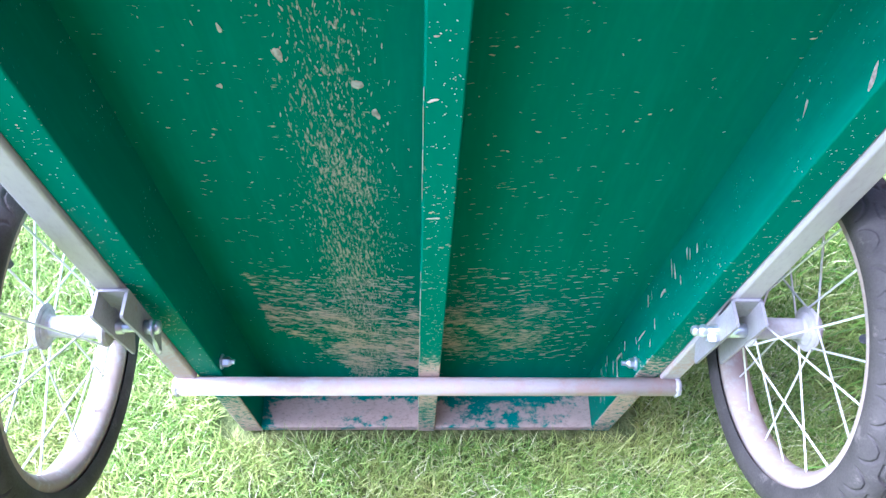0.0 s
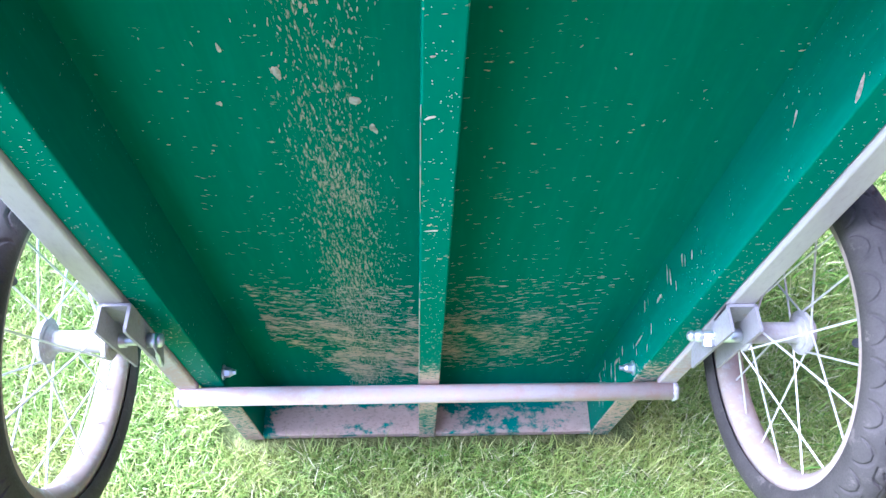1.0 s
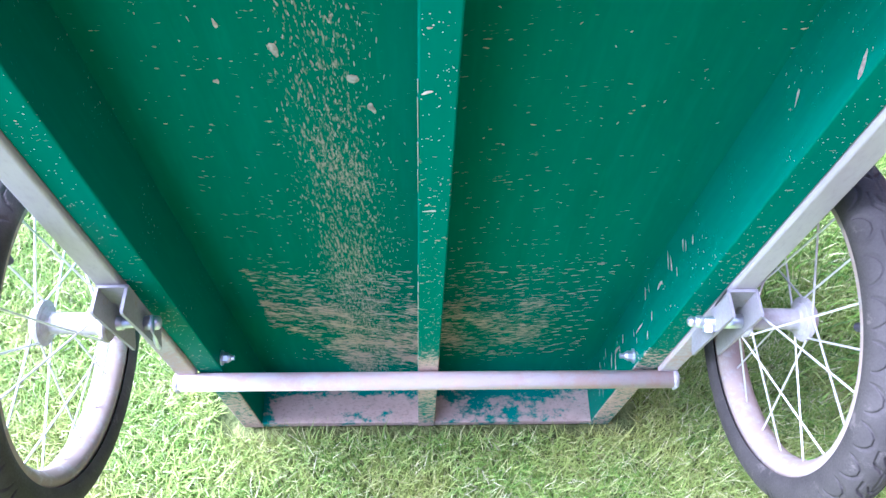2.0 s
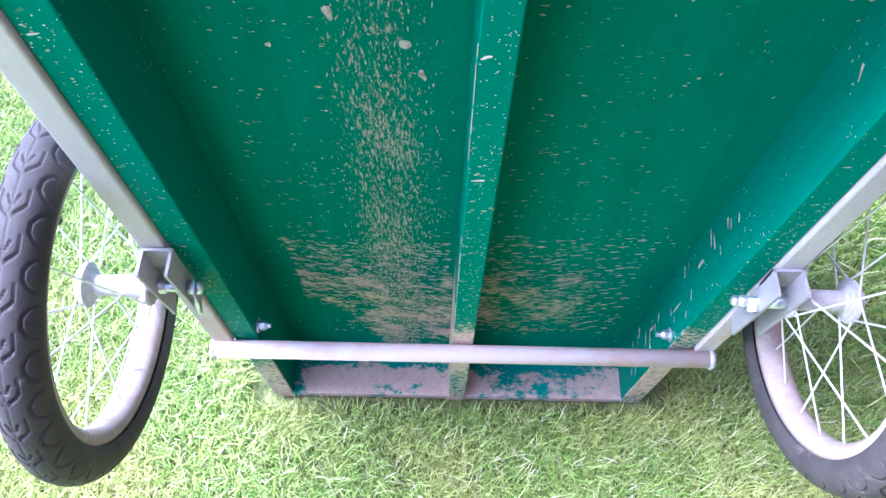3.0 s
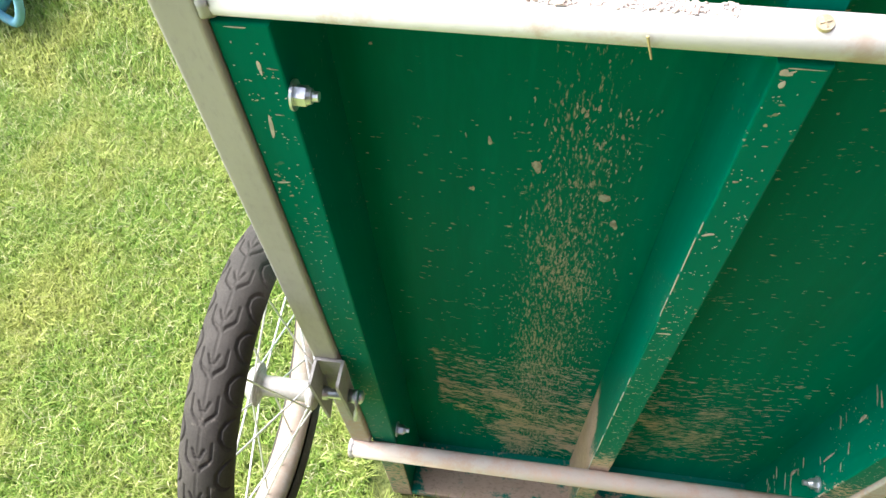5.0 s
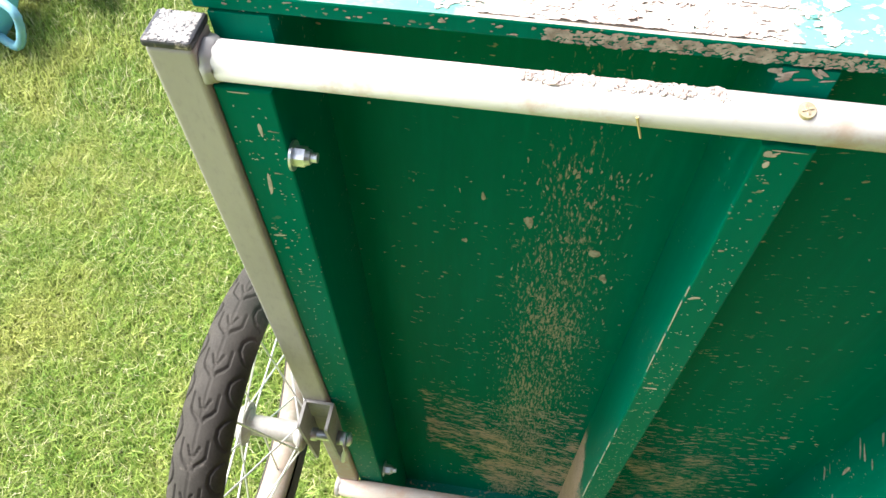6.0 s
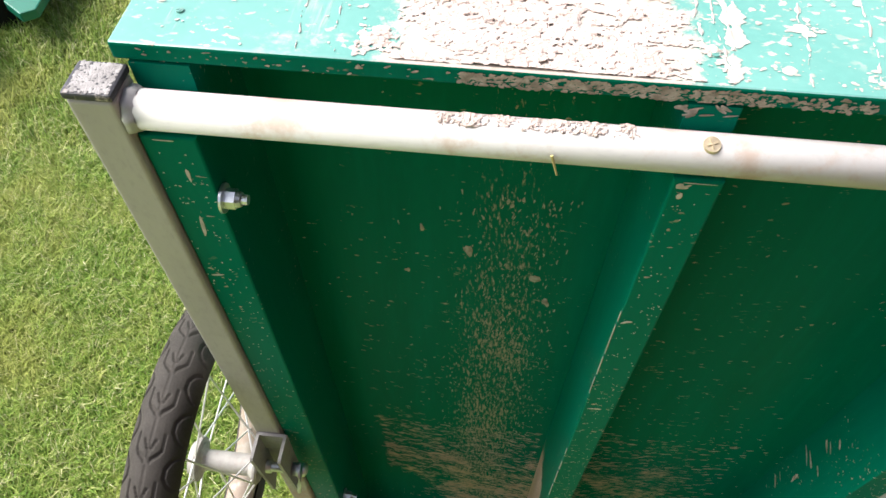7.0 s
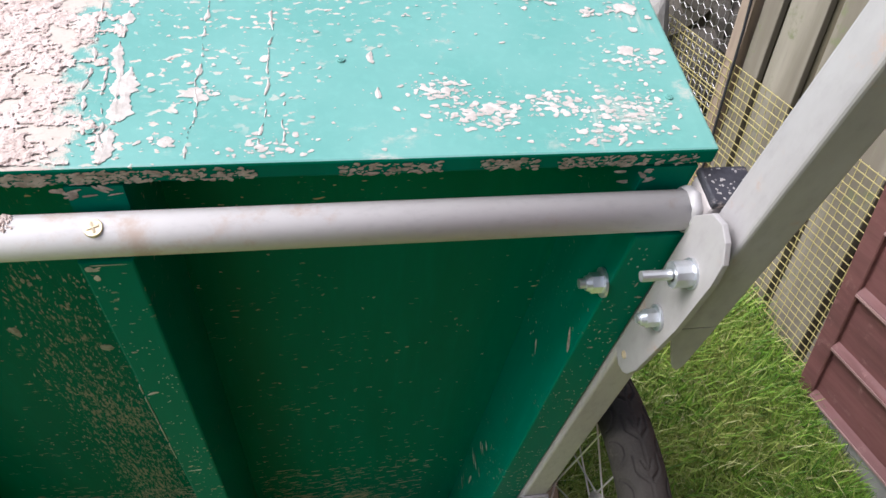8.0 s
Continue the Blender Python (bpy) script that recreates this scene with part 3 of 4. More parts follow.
def weld(x, y, z, r, parent, axis=0):
    """A lumpy ring of weld."""
    bm = lathe([(-0.003, r), (-0.001, r + 0.0022), (0.002, r + 0.0018), (0.0045, r)], 28,
               warp=lambda a, j: 0.0006 * math.sin(a * 57) + 0.0005 * math.sin(a * 23 + j))
    bmesh.ops.transform(bm, verts=bm.verts, matrix=Matrix.Translation((x, y, z)))
    part("weld", bm, M["steel"], parent, "", True)


weld(-0.2930, BAR_Y, BAR_HIGH, BAR_R, high)
weld(0.3105, BAR_Y, BAR_HIGH, BAR_R, high)
weld(-0.301, LOW_Y, BAR_LOW, BAR_R - 0.001, low)
weld(0.302, LOW_Y, BAR_LOW, BAR_R - 0.001, low)


def nut(x, y, z, side, parent, reach=0.012, size=0.0065, material="zinc"):
    """A hexagon nut with washer and the bolt's end, pointing along x."""
    bm = rod((x, y, z), (x + side * 0.0016, y, z), size * 1.45, 20)
    rod((x + side * 0.0016, y, z), (x + side * 0.0085, y, z), size, 6, bm)
    rod((x + side * 0.0085, y, z), (x + side * 0.0115, y, z), size * 0.86, 16, bm, size * 0.7)
    rod((x, y, z), (x + side * (0.0115 + reach), y, z), size * 0.5, 12, bm)
    return part("bolt", bm, M[material], parent, "shiny zinc-plated bolt and nut")


nut(-0.2596, 0.5145, 0.797, 1, trailer, 0.004)
nut(0.2805, 0.516, 0.798, -1, trailer, 0.004)
nut(-0.2473, 0.5225, 0.222, 1, trailer, 0.004)
nut(0.2532, 0.5235, 0.217, -1, trailer, 0.006)


def screw_head(x, y, z, up, r, parent, material, label):
    """A countersunk cross-slot screw head."""
    bm = bmesh.new()
    up = Vector(up).normalized()
    c = Vector((x, y, z))
    rod(c - up * 0.001, c + up * 0.0008, r, 20, bm, r * 0.9)
    side = up.cross(Vector((0.9, 0.3, 0.1))).normalized()
    for d in (side, up.cross(side)):
        m = Matrix.Translation(c + up * 0.001) @ d.to_track_quat("X", "Z").to_matrix().to_4x4() @ Matrix.Diagonal((r * 1.2, r * 0.25, r * 0.1, 1))
        bmesh.ops.create_cube(bm, size=1, matrix=m)
    return part("screw", bm, material, parent, label)


screw_head(0.0085, BAR_Y - 0.004, BAR_HIGH + 0.0106, (0, -0.35, 0.94), 0.0048, high, M["brass"], "yellowish cross-head screw")
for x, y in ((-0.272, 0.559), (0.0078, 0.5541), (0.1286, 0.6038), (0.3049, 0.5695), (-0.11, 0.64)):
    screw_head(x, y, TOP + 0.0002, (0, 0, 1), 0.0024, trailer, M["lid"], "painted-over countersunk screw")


# wheels
WHEEL_R, TYRE_R, AXLE_Y, AXLE_Z = 0.189, 0.0223, 0.492, 0.394


def tread(u, v):
    """Depth of the tread's grooves: u round the wheel (0 to 1), v across the crown (-1 to 1). Hoods along the middle, half rings on the shoulders."""
    p = (u * 32) % 1.0
    q = (u * 32 + 0.45) % 1.0
    w = abs(v)
    d = 0.0
    if 0.05 < w < 0.36 and abs(p - 0.86 + 0.75 * w) < 0.05:
        d = 1.0
    if abs(w - 0.36) < 0.035 and 0.22 < p < 0.60:
        d = 1.0
    if 0.34 < p < 0.58 and abs(w - 0.04 - 0.55 * (0.58 - p)) < 0.03:
        d = 0.9
    ring = math.hypot((q - 0.5) / 0.37, (w - 1.0) / 0.47)
    if 0.90 < ring < 1.08 and w < 0.99:
        d = 1.0
    if w < 0.015:
        d = max(d, 0.35)
    return -0.0021 * d


def tyre_mesh():
    prof, across = [], []
    angles = [-128, -116, -104, -92, -82] + [-74 + 2.96 * k for k in range(51)] + [82, 92, 104, 116, 128]
    for d in angles:
        a = radians(d)
        prof.append((TYRE_R * math.sin(a), WHEEL_R - TYRE_R + TYRE_R * math.cos(a)))
        across.append(d / 74)
    return lathe(prof, 1280, warp=lambda u, j: tread(u, across[j]) if abs(across[j]) < 1 else 0.0)


def rim_mesh():
    r = 0.1525
    prof = [(-0.015, r + 0.004), (-0.0155, r - 0.007), (-0.011, r - 0.0105), (-0.006, r - 0.0145), (0.006, r - 0.0145), (0.011, r - 0.0105),
            (0.0155, r - 0.007), (0.015, r + 0.004), (0.0125, r + 0.004), (0.012, r - 0.003), (-0.012, r - 0.003), (-0.0125, r + 0.004)]
    return lathe(prof, 96, True)


def hub_mesh(side):
    """side: +1 when the outer end points to +x."""
    prof = [(-0.0490, 0.006), (-0.0490, 0.0165), (-0.0470, 0.0185), (-0.0445, 0.0185), (-0.0430, 0.0150), (-0.0385, 0.0112), (0.0060, 0.0105), (0.0085, 0.0120),
            (0.0100, 0.0165), (0.0115, 0.0170), (0.0120, 0.0225), (0.0150, 0.0230), (0.0165, 0.0215), (0.0175, 0.0180), (0.0215, 0.0165), (0.0230, 0.0120), (0.0235, 0.006)]
    return lathe([(x * side, r) for x, r in prof], 72)


TYRE = tyre_mesh()
tyre_data = bpy.data.meshes.new("tyre")
bmesh.ops.recalc_face_normals(TYRE, faces=TYRE.faces)
TYRE.to_mesh(tyre_data)
TYRE.free()
tyre_data.materials.append(M["rubber"])
tyre_data.polygons.foreach_set("use_smooth", [True] * len(tyre_data.polygons))
spoke_bm = rod((0, 0, 0), (0, 0, 1), 0.00102, 8)
spoke_data = bpy.data.meshes.new("spoke")
spoke_bm.to_mesh(spoke_data)
spoke_bm.free()
spoke_data.materials.append(M["spoke"])


VALVE_L, VALVE_R = 88, 118


def wheel(side, spin):
    rim = part("wheel", rim_mesh(), M["alloy"], trailer, "small spoked wheel with alloy rim and black tyre", True)
    rim.matrix_basis = (pose(0.3654, 0.494, 0.3885, 0, 1.0, 0) if side > 0 else pose(-0.3585, 0.4897, 0.3973, 0, 3.1, 0)) @ pose(0, 0, 0, spin)
    tyre = new("tyre", tyre_data)
    tyre.parent = rim
    tagged(tyre, "worn black rubber tyre with scalloped tread")
    part("hub", hub_mesh(side), M["hub"], rim, "bright alloy hub")
    for i in range(20):
        flange = 1 if i % 2 else -1
        cross = 1 if (i // 2) % 2 else -1
        a_rim = 2 * math.pi * i / 20
        a_hub = a_rim + cross * radians(62)
        p = Vector((side * (0.0135 if flange > 0 else -0.0455), 0.0195 * math.cos(a_hub), 0.0195 * math.sin(a_hub)))
        q = Vector((0, 0.1395 * math.cos(a_rim), 0.1395 * math.sin(a_rim)))
        ob = new("spoke", spoke_data)
        ob.parent = rim
        d = q - p
        ob.matrix_basis = Matrix.Translation(p) @ d.to_track_quat("Z", "Y").to_matrix().to_4x4() @ Matrix.Diagonal((1, 1, d.length, 1))
    a = radians(VALVE_L if side < 0 else VALVE_R)
    p = Vector((0, 0.1425 * math.cos(a), 0.1425 * math.sin(a)))
    q = Vector((0, 0.117 * math.cos(a), 0.117 * math.sin(a)))
    bm = rod(p, q, 0.0032, 10)
    rod(p.lerp(q, 0.55), q, 0.0048, 12, bm, 0.0042)
    part("valve", bm, M["black"], rim, "black valve cap")


wheel(-1, 0)
wheel(1, 0)


def axle_bracket(side):
    """A short channel on the rail that carries the axle; its cheeks are cut slanting back to a point below."""
    xo, xi, top, tip = ((-0.3065, -0.2765, 0.450, 0.340), (0.3180, 0.2875, 0.435, 0.316))[side > 0]
    y0, y1 = 0.476, 0.5045
    bm = box(min(xo, xi), max(xo, xi), y1 - 0.003, y1, top - 0.034, top)
    cheek = [(y1, top), (y0 + 0.002, top), (y0, top - 0.002), (y0, top - 0.007), (y1 - 0.020, tip), (y1 - 0.016, tip), (y1, tip + 0.012)]
    for x, inward in ((xo, -side), (xi, side)):
        prism(cheek, 0, min(x, x + inward * 0.003), max(x, x + inward * 0.003), bm)
    bmesh.ops.recalc_face_normals(bm, faces=bm.faces)
    ob = part("axle_bracket", bm, M["bracket"], trailer, "silver steel channel bracket")
    y, z = AXLE_Y - 0.001, AXLE_Z if side < 0 else 0.390
    ax = rod((side * 0.334, y, z), (side * 0.264, y, z), 0.0050, 16)
    rod((side * 0.320, y, z), (side * 0.298, y, z), 0.0072, 18, ax)
    pin = part("axle_pin", ax, M["zinc"], ob, "zinc-plated axle pin", True)
    if side < 0:
        nb = rod((-0.2765, y, z), (-0.2655, y, z), 0.0072, 18)
        bmesh.ops.create_uvsphere(nb, u_segments=18, v_segments=10, radius=0.0072, matrix=Matrix.Translation((-0.2650, y, z)) @ Matrix.Diagonal((0.55, 1, 1, 1)))
        part("pin_head", nb, M["zinc"], ob, "", True)
        clip = tube_path([(-0.2675, y + 0.002, z + 0.013), (-0.2672, y - 0.009, z + 0.004), (-0.2690, y - 0.0125, z - 0.012), (-0.2715, y - 0.012, z - 0.028), (-0.2735, y - 0.010, z - 0.040)], 0.0022, 8)
        part("retaining_pin", clip, M["zinc"], ob, "hanging bright retaining pin", True)
    else:
        for x, r in ((0.2655, 0.0056), (0.2730, 0.0066), (0.2930, 0.0064)):
            nb = bmesh.new()
            bmesh.ops.create_uvsphere(nb, u_segments=18, v_segments=12, radius=r, matrix=Matrix.Translation((x, y, z)) @ Matrix.Diagonal((0.9, 1, 1, 1)))
            part("nut", nb, M["zinc"], ob, "rounded shiny nut on the pin", True)
        nb = rod((0.2820, y - 0.0100, z - 0.0025), (0.2820, y - 0.004, z), 0.0070, 6)
        rod((0.2820, y - 0.0107, z - 0.0028), (0.2820, y - 0.0098, z - 0.0024), 0.0048, 14, nb)
        part("cross_bolt", nb, M["zinc"], ob, "hexagonal bolt head through the pin")


axle_bracket(-1)
axle_bracket(1)

# tow arm on the right-hand rail
ARM_X, ARM_Y, ARM_W, ARM_Z = 0.3110, 0.4758, 0.0265, 0.8047
bm = box(ARM_X, ARM_X + ARM_W, ARM_Y, ARM_Y + ARM_W, ARM_Z, 1.42, 0.0025, seg=3)
for v in bm.verts:       # it leans outwards and away
    v.co.x += 0.10 * (v.co.z - ARM_Z)
    v.co.y += 0.03 * (v.co.z - ARM_Z)
arm = part("tow_arm", bm, M["arm"], trailer, "silver square-tube tow arm with rust flecks and stains")
plate = [(0.5066, 0.733), (0.495, 0.7285), (0.488, 0.731), (0.4836, 0.7365), (0.4787, 0.7518), (0.4711, 0.813), (0.469, 0.862), (0.4705, 0.877), (0.4775, 0.886), (0.4865, 0.8895), (0.4965, 0.886), (0.5066, 0.872)]


def lean(bm, x):
    """Leans a plate outwards with the rail beside it."""
    for v in bm.verts:
        v.co.x += x + 0.03 * (v.co.z - 0.80)
    return bm


bm = prism(plate, 0, 0.0, 0.0035)
bmesh.ops.bevel(bm, geom=[e for e in bm.edges if abs(e.verts[0].co.x - e.verts[1].co.x) < 1e-5], offset=0.0006, segments=2, affect="EDGES", profile=0.5)
part("hinge_plate", lean(bm, 0.3063), M["arm"], arm, "silver steel hinge plate with worn edges")
bm = prism([(0.3093, 0.8045), (0.3369, 0.8045), (0.3337, 0.7561), (0.3307, 0.7521), (0.3267, 0.7561)], 1, 0.4765, 0.4795)
part("tab", bm, M["arm"], arm, "pointed steel tab below the arm's end")
nut(0.3080, 0.4853, 0.849, -1, arm, 0.017, 0.0060)
bm = rod((0.3075, 0.4853, 0.849), (0.2965, 0.4853, 0.849), 0.0074, 12)
part("spacer", bm, M["zinc"], arm)
nut(0.3062, 0.488, 0.800, -1, arm, 0.002, 0.0055)
screw_head(0.3045, 0.495, 0.742, (-1, 0, 0), 0.003, arm, M["brass"], "rusty rivet")


# ---- mud ----
def splashes(name, parent, spots, material, label, frame_of):
    """Thin dried splashes: each a low uneven dome lying on a face. spots: (u, v, length, width, turn)."""
    rng = random.Random(name + str(len(spots)))
    verts, faces = [], []
    for u, v, ln, wd, turn in spots:
        k = 18 if ln > 0.004 else 10
        p1, p2, a1, a2 = rng.uniform(0, 6.3), rng.uniform(0, 6.3), rng.uniform(0.05, 0.28), rng.uniform(0.03, 0.22)
        c, s = math.cos(turn), math.sin(turn)
        base = len(verts)
        h = min(0.0005, 0.15 * wd)
        verts.append(frame_of(u, v, h))
        for i in range(k):
            a = 2 * math.pi * i / k
            r = (1 + a1 * math.sin(2 * a + p1) + a2 * math.sin(3 * a + p2)) * rng.uniform(0.9, 1.06)
            e, f = 0.5 * ln * r * math.cos(a), 0.5 * wd * r * math.sin(a)
            verts.append(frame_of(u + e * c - f * s, v + e * s + f * c, 0.0))
        for i in range(k):
            faces.append((base, base + 1 + i, base + 1 + (i + 1) % k))
    me = bpy.data.meshes.new(name)
    me.from_pydata(verts, [], faces)
    me.materials.append(material)
    ob = new(name, me)
    ob.parent = parent
    return tagged(ob, label, kind="stuff")


rng = random.Random(11)
spots = []
for i in range(1250):       # spray thrown up along the left bay
    z = 0.22 + 0.52 * rng.random() ** 1.05
    x = rng.gauss(-0.078, 0.030 if z < 0.5 else 0.022)
    ln = rng.choice((0.001, 0.0015, 0.002, 0.003, 0.004, 0.005)) * rng.uniform(0.6, 1.3)
    spots.append((x, z, ln, min(0.0011, ln * rng.uniform(0.2, 0.4)), math.pi / 2 + rng.gauss(0, 0.2)))
for i in range(16):        # bigger drops among it
    z = 0.5 + 0.28 * rng.random()
    ln = rng.uniform(0.003, 0.007)
    spots.append((rng.gauss(-0.078, 0.022), z, ln, ln * rng.uniform(0.25, 0.45), math.pi / 2 + rng.gauss(0, 0.25)))
for i in range(1100):       # heavy splashes low in the left bay, closest along a slanting rim and by the middle batten
    z = 0.05 + 0.27 * rng.random()
    x = -0.015 - 0.19 * rng.random() ** 1.1
    if z < 0.14 and x < -0.10 - (0.14 - z):
        continue
    ln = 0.002 + 0.011 * rng.random() ** 2
    spots.append((x, z, ln, min(0.0022, ln * rng.uniform(0.12, 0.3)), -0.16 - 0.25 * rng.random() * (0.30 - z) / 0.25))
for i in range(620):       # and in the right bay
    z = 0.06 + 0.28 * rng.random()
    x = 0.016 + 0.20 * rng.random() ** 1.25
    ln = 0.002 + 0.012 * rng.random() ** 2
    spots.append((x, z, ln, min(0.0018, ln * rng.uniform(0.1, 0.25)), 0.10 + 0.35 * rng.random() * (0.34 - z) / 0.28))
for i in range(230):       # loose flecks all over
    x, z = rng.uniform(-0.25, 0.25), 0.05 + 0.8 * rng.random() ** 1.5
    ln = rng.uniform(0.001, 0.0036)
    spots.append((x, z, ln, ln * rng.uniform(0.3, 0.7), rng.uniform(0, math.pi)))
for x, z, ln, wd in ((-0.0575, 0.634, 0.012, 0.008), (-0.113, 0.665, 0.016, 0.006), (-0.163, 0.631, 0.006, 0.004), (-0.045, 0.60, 0.012, 0.006), (-0.15, 0.69, 0.010, 0.003)):
    spots.append((x, z, ln, wd, math.pi / 2 + 0.1))
for i in range(330):       # fine level flecks over both bays
    x, z = rng.uniform(-0.22, 0.225), 0.24 + 0.30 * rng.random() ** 1.3
    ln = rng.uniform(0.002, 0.007)
    spots.append((x, z, ln, rng.uniform(0.0005, 0.0011), (0.1 if x > 0 else -0.2) + rng.gauss(0, 0.12)))
spots = [s for s in spots if not -0.018 < s[0] < 0.026 and abs(s[0]) < 0.252]
splashes("dried_mud", trailer, spots, M["splash"], "pinkish dried mud splashes", lambda u, v, h: (u, PANEL - 0.0004 - h, v))
side_spots = []
for i in range(48):        # runs and drops down the inner face of the right batten
    y, z = rng.uniform(0.525, 0.575), 0.05 + 0.42 * rng.random() ** 1.4
    ln = rng.choice((0.002, 0.003, 0.005, 0.009, 0.018)) * rng.uniform(0.6, 1.2)
    side_spots.append((y, z, ln, min(ln * 0.5, rng.uniform(0.0018, 0.0042)), 0.42 + rng.gauss(0, 0.08)))
side_spots += [(0.519, 0.722, 0.020, 0.005, 1.05), (0.5535, 0.653, 0.014, 0.003, 1.0), (0.560, 0.336, 0.020, 0.004, 1.45), (0.545, 0.25, 0.030, 0.003, 1.5), (0.556, 0.155, 0.022, 0.005, 1.5)]
splashes("dried_mud", trailer, side_spots, M["splash"], "pale mud runs and drops", lambda u, v, h: (at(INNER_R, v) - 0.0001 - h, u, v))
spots, dots = [], []
for k, n in ((0, 60), (1, 55), (2, 60)):       # u counts the battens, its fraction runs across one
    for i in range(n):
        z = 0.03 + 0.85 * rng.random() ** 1.7
        if abs(z - BAR_LOW) < 0.016 or abs(z - BAR_HIGH) < 0.016:
            continue
        ln = rng.uniform(0.0015, 0.005)
        spots.append((0.028 * (k + rng.uniform(0.12, 0.88)), z, ln, ln * rng.uniform(0.15, 0.4), rng.choice((0.1, 0.2, -0.1, 1.4))))
    for i in range(300):
        ln = rng.uniform(0.0006, 0.0016)
        dots.append((0.028 * (k + rng.uniform(0.06, 0.94)), rng.uniform(0.03, 0.84), ln, ln * rng.uniform(0.4, 0.9), rng.uniform(0, 3)))


def on_batten(u, v, h):
    k = min(2, max(0, int(u / 0.028)))
    a, b = at(BATTENS[k][0], v), at(BATTENS[k][1], v)
    return (a + (b - a) * (u / 0.028 - k), FRONT - 0.0003 - h * 0.6, v)


splashes("dried_mud", trailer, spots, M["splash"], "pinkish dried mud flecks", on_batten)
# the two level hairlines near 0.8485 draw the pale rebate edges
dots += [(0.0170, 0.821, 0.011, 0.0018, 1.5), (0.0125, 0.773, 0.022, 0.0022, 1.5), (0.0075, 0.718, 0.008, 0.002, 0.3), (0.012, 0.8485, 0.013, 0.0008, 0.0), (0.0385, 0.566, 0.012, 0.0026, 0.05), (0.0345, 0.706, 0.008, 0.0030, 0.3), (0.042, 0.8488, 0.018, 0.0008, 0.0), (0.0335, 0.8455, 0.007, 0.004, 0.2), (0.0345, 0.838, 0.003, 0.006, 0.1), (0.037, 0.8465, 0.004, 0.0015, 0.5)]
splashes("dried_mud", trailer, dots, M["chalk"], "whitish dried drops and pale rebate edge lines", on_batten)
spots = []
RUNS = ((-0.003, 0.555, 0.70, 0.003), (0.019, 0.532, 0.86, 0.0065), (0.0215, 0.56, 0.60, 0.008), (0.058, 0.532, 0.74, 0.0028), (0.088, 0.534, 0.72, 0.0020),
        (0.147, 0.565, 0.615, 0.004), (-0.19, 0.534, 0.64, 0.0018), (-0.215, 0.534, 0.66, 0.0018), (0.010, 0.54, 0.60, 0.002), (0.100, 0.54, 0.58, 0.002))
PATCHES = ((0.055, 0.579, 0.005, 40), (0.042, 0.545, 0.004, 20), (0.09, 0.540, 0.010, 60), (0.180, 0.578, 0.009, 90), (0.200, 0.560, 0.012, 110), (0.239, 0.567, 0.009, 70),
           (0.258, 0.538, 0.012, 60), (0.278, 0.560, 0.014, 150), (0.300, 0.600, 0.010, 40), (0.30, 0.648, 0.008, 40), (0.276, 0.645, 0.004, 12), (0.25, 0.655, 0.010, 20))
for i in range(1500):       # drops and runs on the front board, now uppermost
    x, y = rng.uniform(-0.29, 0.315), rng.uniform(0.535, 0.90)
    ln = rng.choice((0.0008, 0.001, 0.0013, 0.0016, 0.002, 0.0028)) * rng.uniform(0.7, 1.3)
    spots.append((x, y, ln, ln * rng.uniform(0.45, 0.9), rng.gauss(0, 0.4)))
for x, y, ln in ((0.2917, 0.6093, 0.010), (0.3092, 0.608, 0.008), (0.0883, 0.6055, 0.006), (0.0416, 0.5445, 0.006), (0.054, 0.58, 0.009), (0.3017, 0.649, 0.013), (0.276, 0.646, 0.005), (0.301, 0.628, 0.006)):
    spots.append((x, y, ln, ln * 0.75, rng.gauss(0, 0.3)))


def trickles(runs, label):
    """Thin dried runs that wander down the board, swelling and thinning, each a continuous ribbon with a raised middle."""
    r = random.Random(31)
    verts, faces = [], []
    for k, (x, y0, y1, w) in enumerate(runs):
        steps = int((y1 - y0) / 0.0011)
        drift = 0.0
        for i in range(steps + 1):
            y = y1 - (y1 - y0) * i / steps
            drift = 0.75 * drift + r.gauss(0, 0.00012)
            x += drift
            swell = (0.5 if w > 0.005 else 0.0) + 1.3 * noise.noise(Vector((k * 7.3, y * 130, 2.0))) + 0.7 * noise.noise(Vector((k * 3.1, y * 420, 5.0)))
            half = 0.5 * w * max(0.0, swell + 0.25) * min(1.0, 0.25 + i / 8, 0.15 + (steps - i) / 5)
            side = 0.25 * half * noise.noise(Vector((k * 5.7, y * 600, 8.0)))
            base = len(verts)
            verts += [(x - half + side, y, TOP + 0.0004), (x + side, y, TOP + 0.0007), (x + half + side, y, TOP + 0.0004)]
            if i and half > 0.00012:
                faces += [(base - 3, base - 2, base + 1, base), (base - 2, base - 1, base + 2, base + 1)]
    me = bpy.data.meshes.new("dried_mud")
    me.from_pydata(verts, [], faces)
    me.materials.append(M["chalk"])
    ob = new("dried_mud", me)
    ob.parent = trailer
    return tagged(ob, label, kind="stuff")


trickles(RUNS, "pale trickles of dried mud")
for x, y, r, n in PATCHES:
    for i in range(int(1.3 * n)):
        ln = 0.0008 + 0.0045 * rng.random() ** 2.2
        spots.append((rng.gauss(x, r), rng.gauss(y, r * 0.6), ln, ln * rng.uniform(0.4, 0.85), rng.gauss(0, 0.4)))
spots = [s for s in spots if s[1] > 0.534 and s[0] < 0.314]
splashes("dried_mud", trailer, spots, M["chalk"], "pale dried mud drops and runs", lambda u, v, h: (u, v, TOP + 0.0004 + h * 0.3))


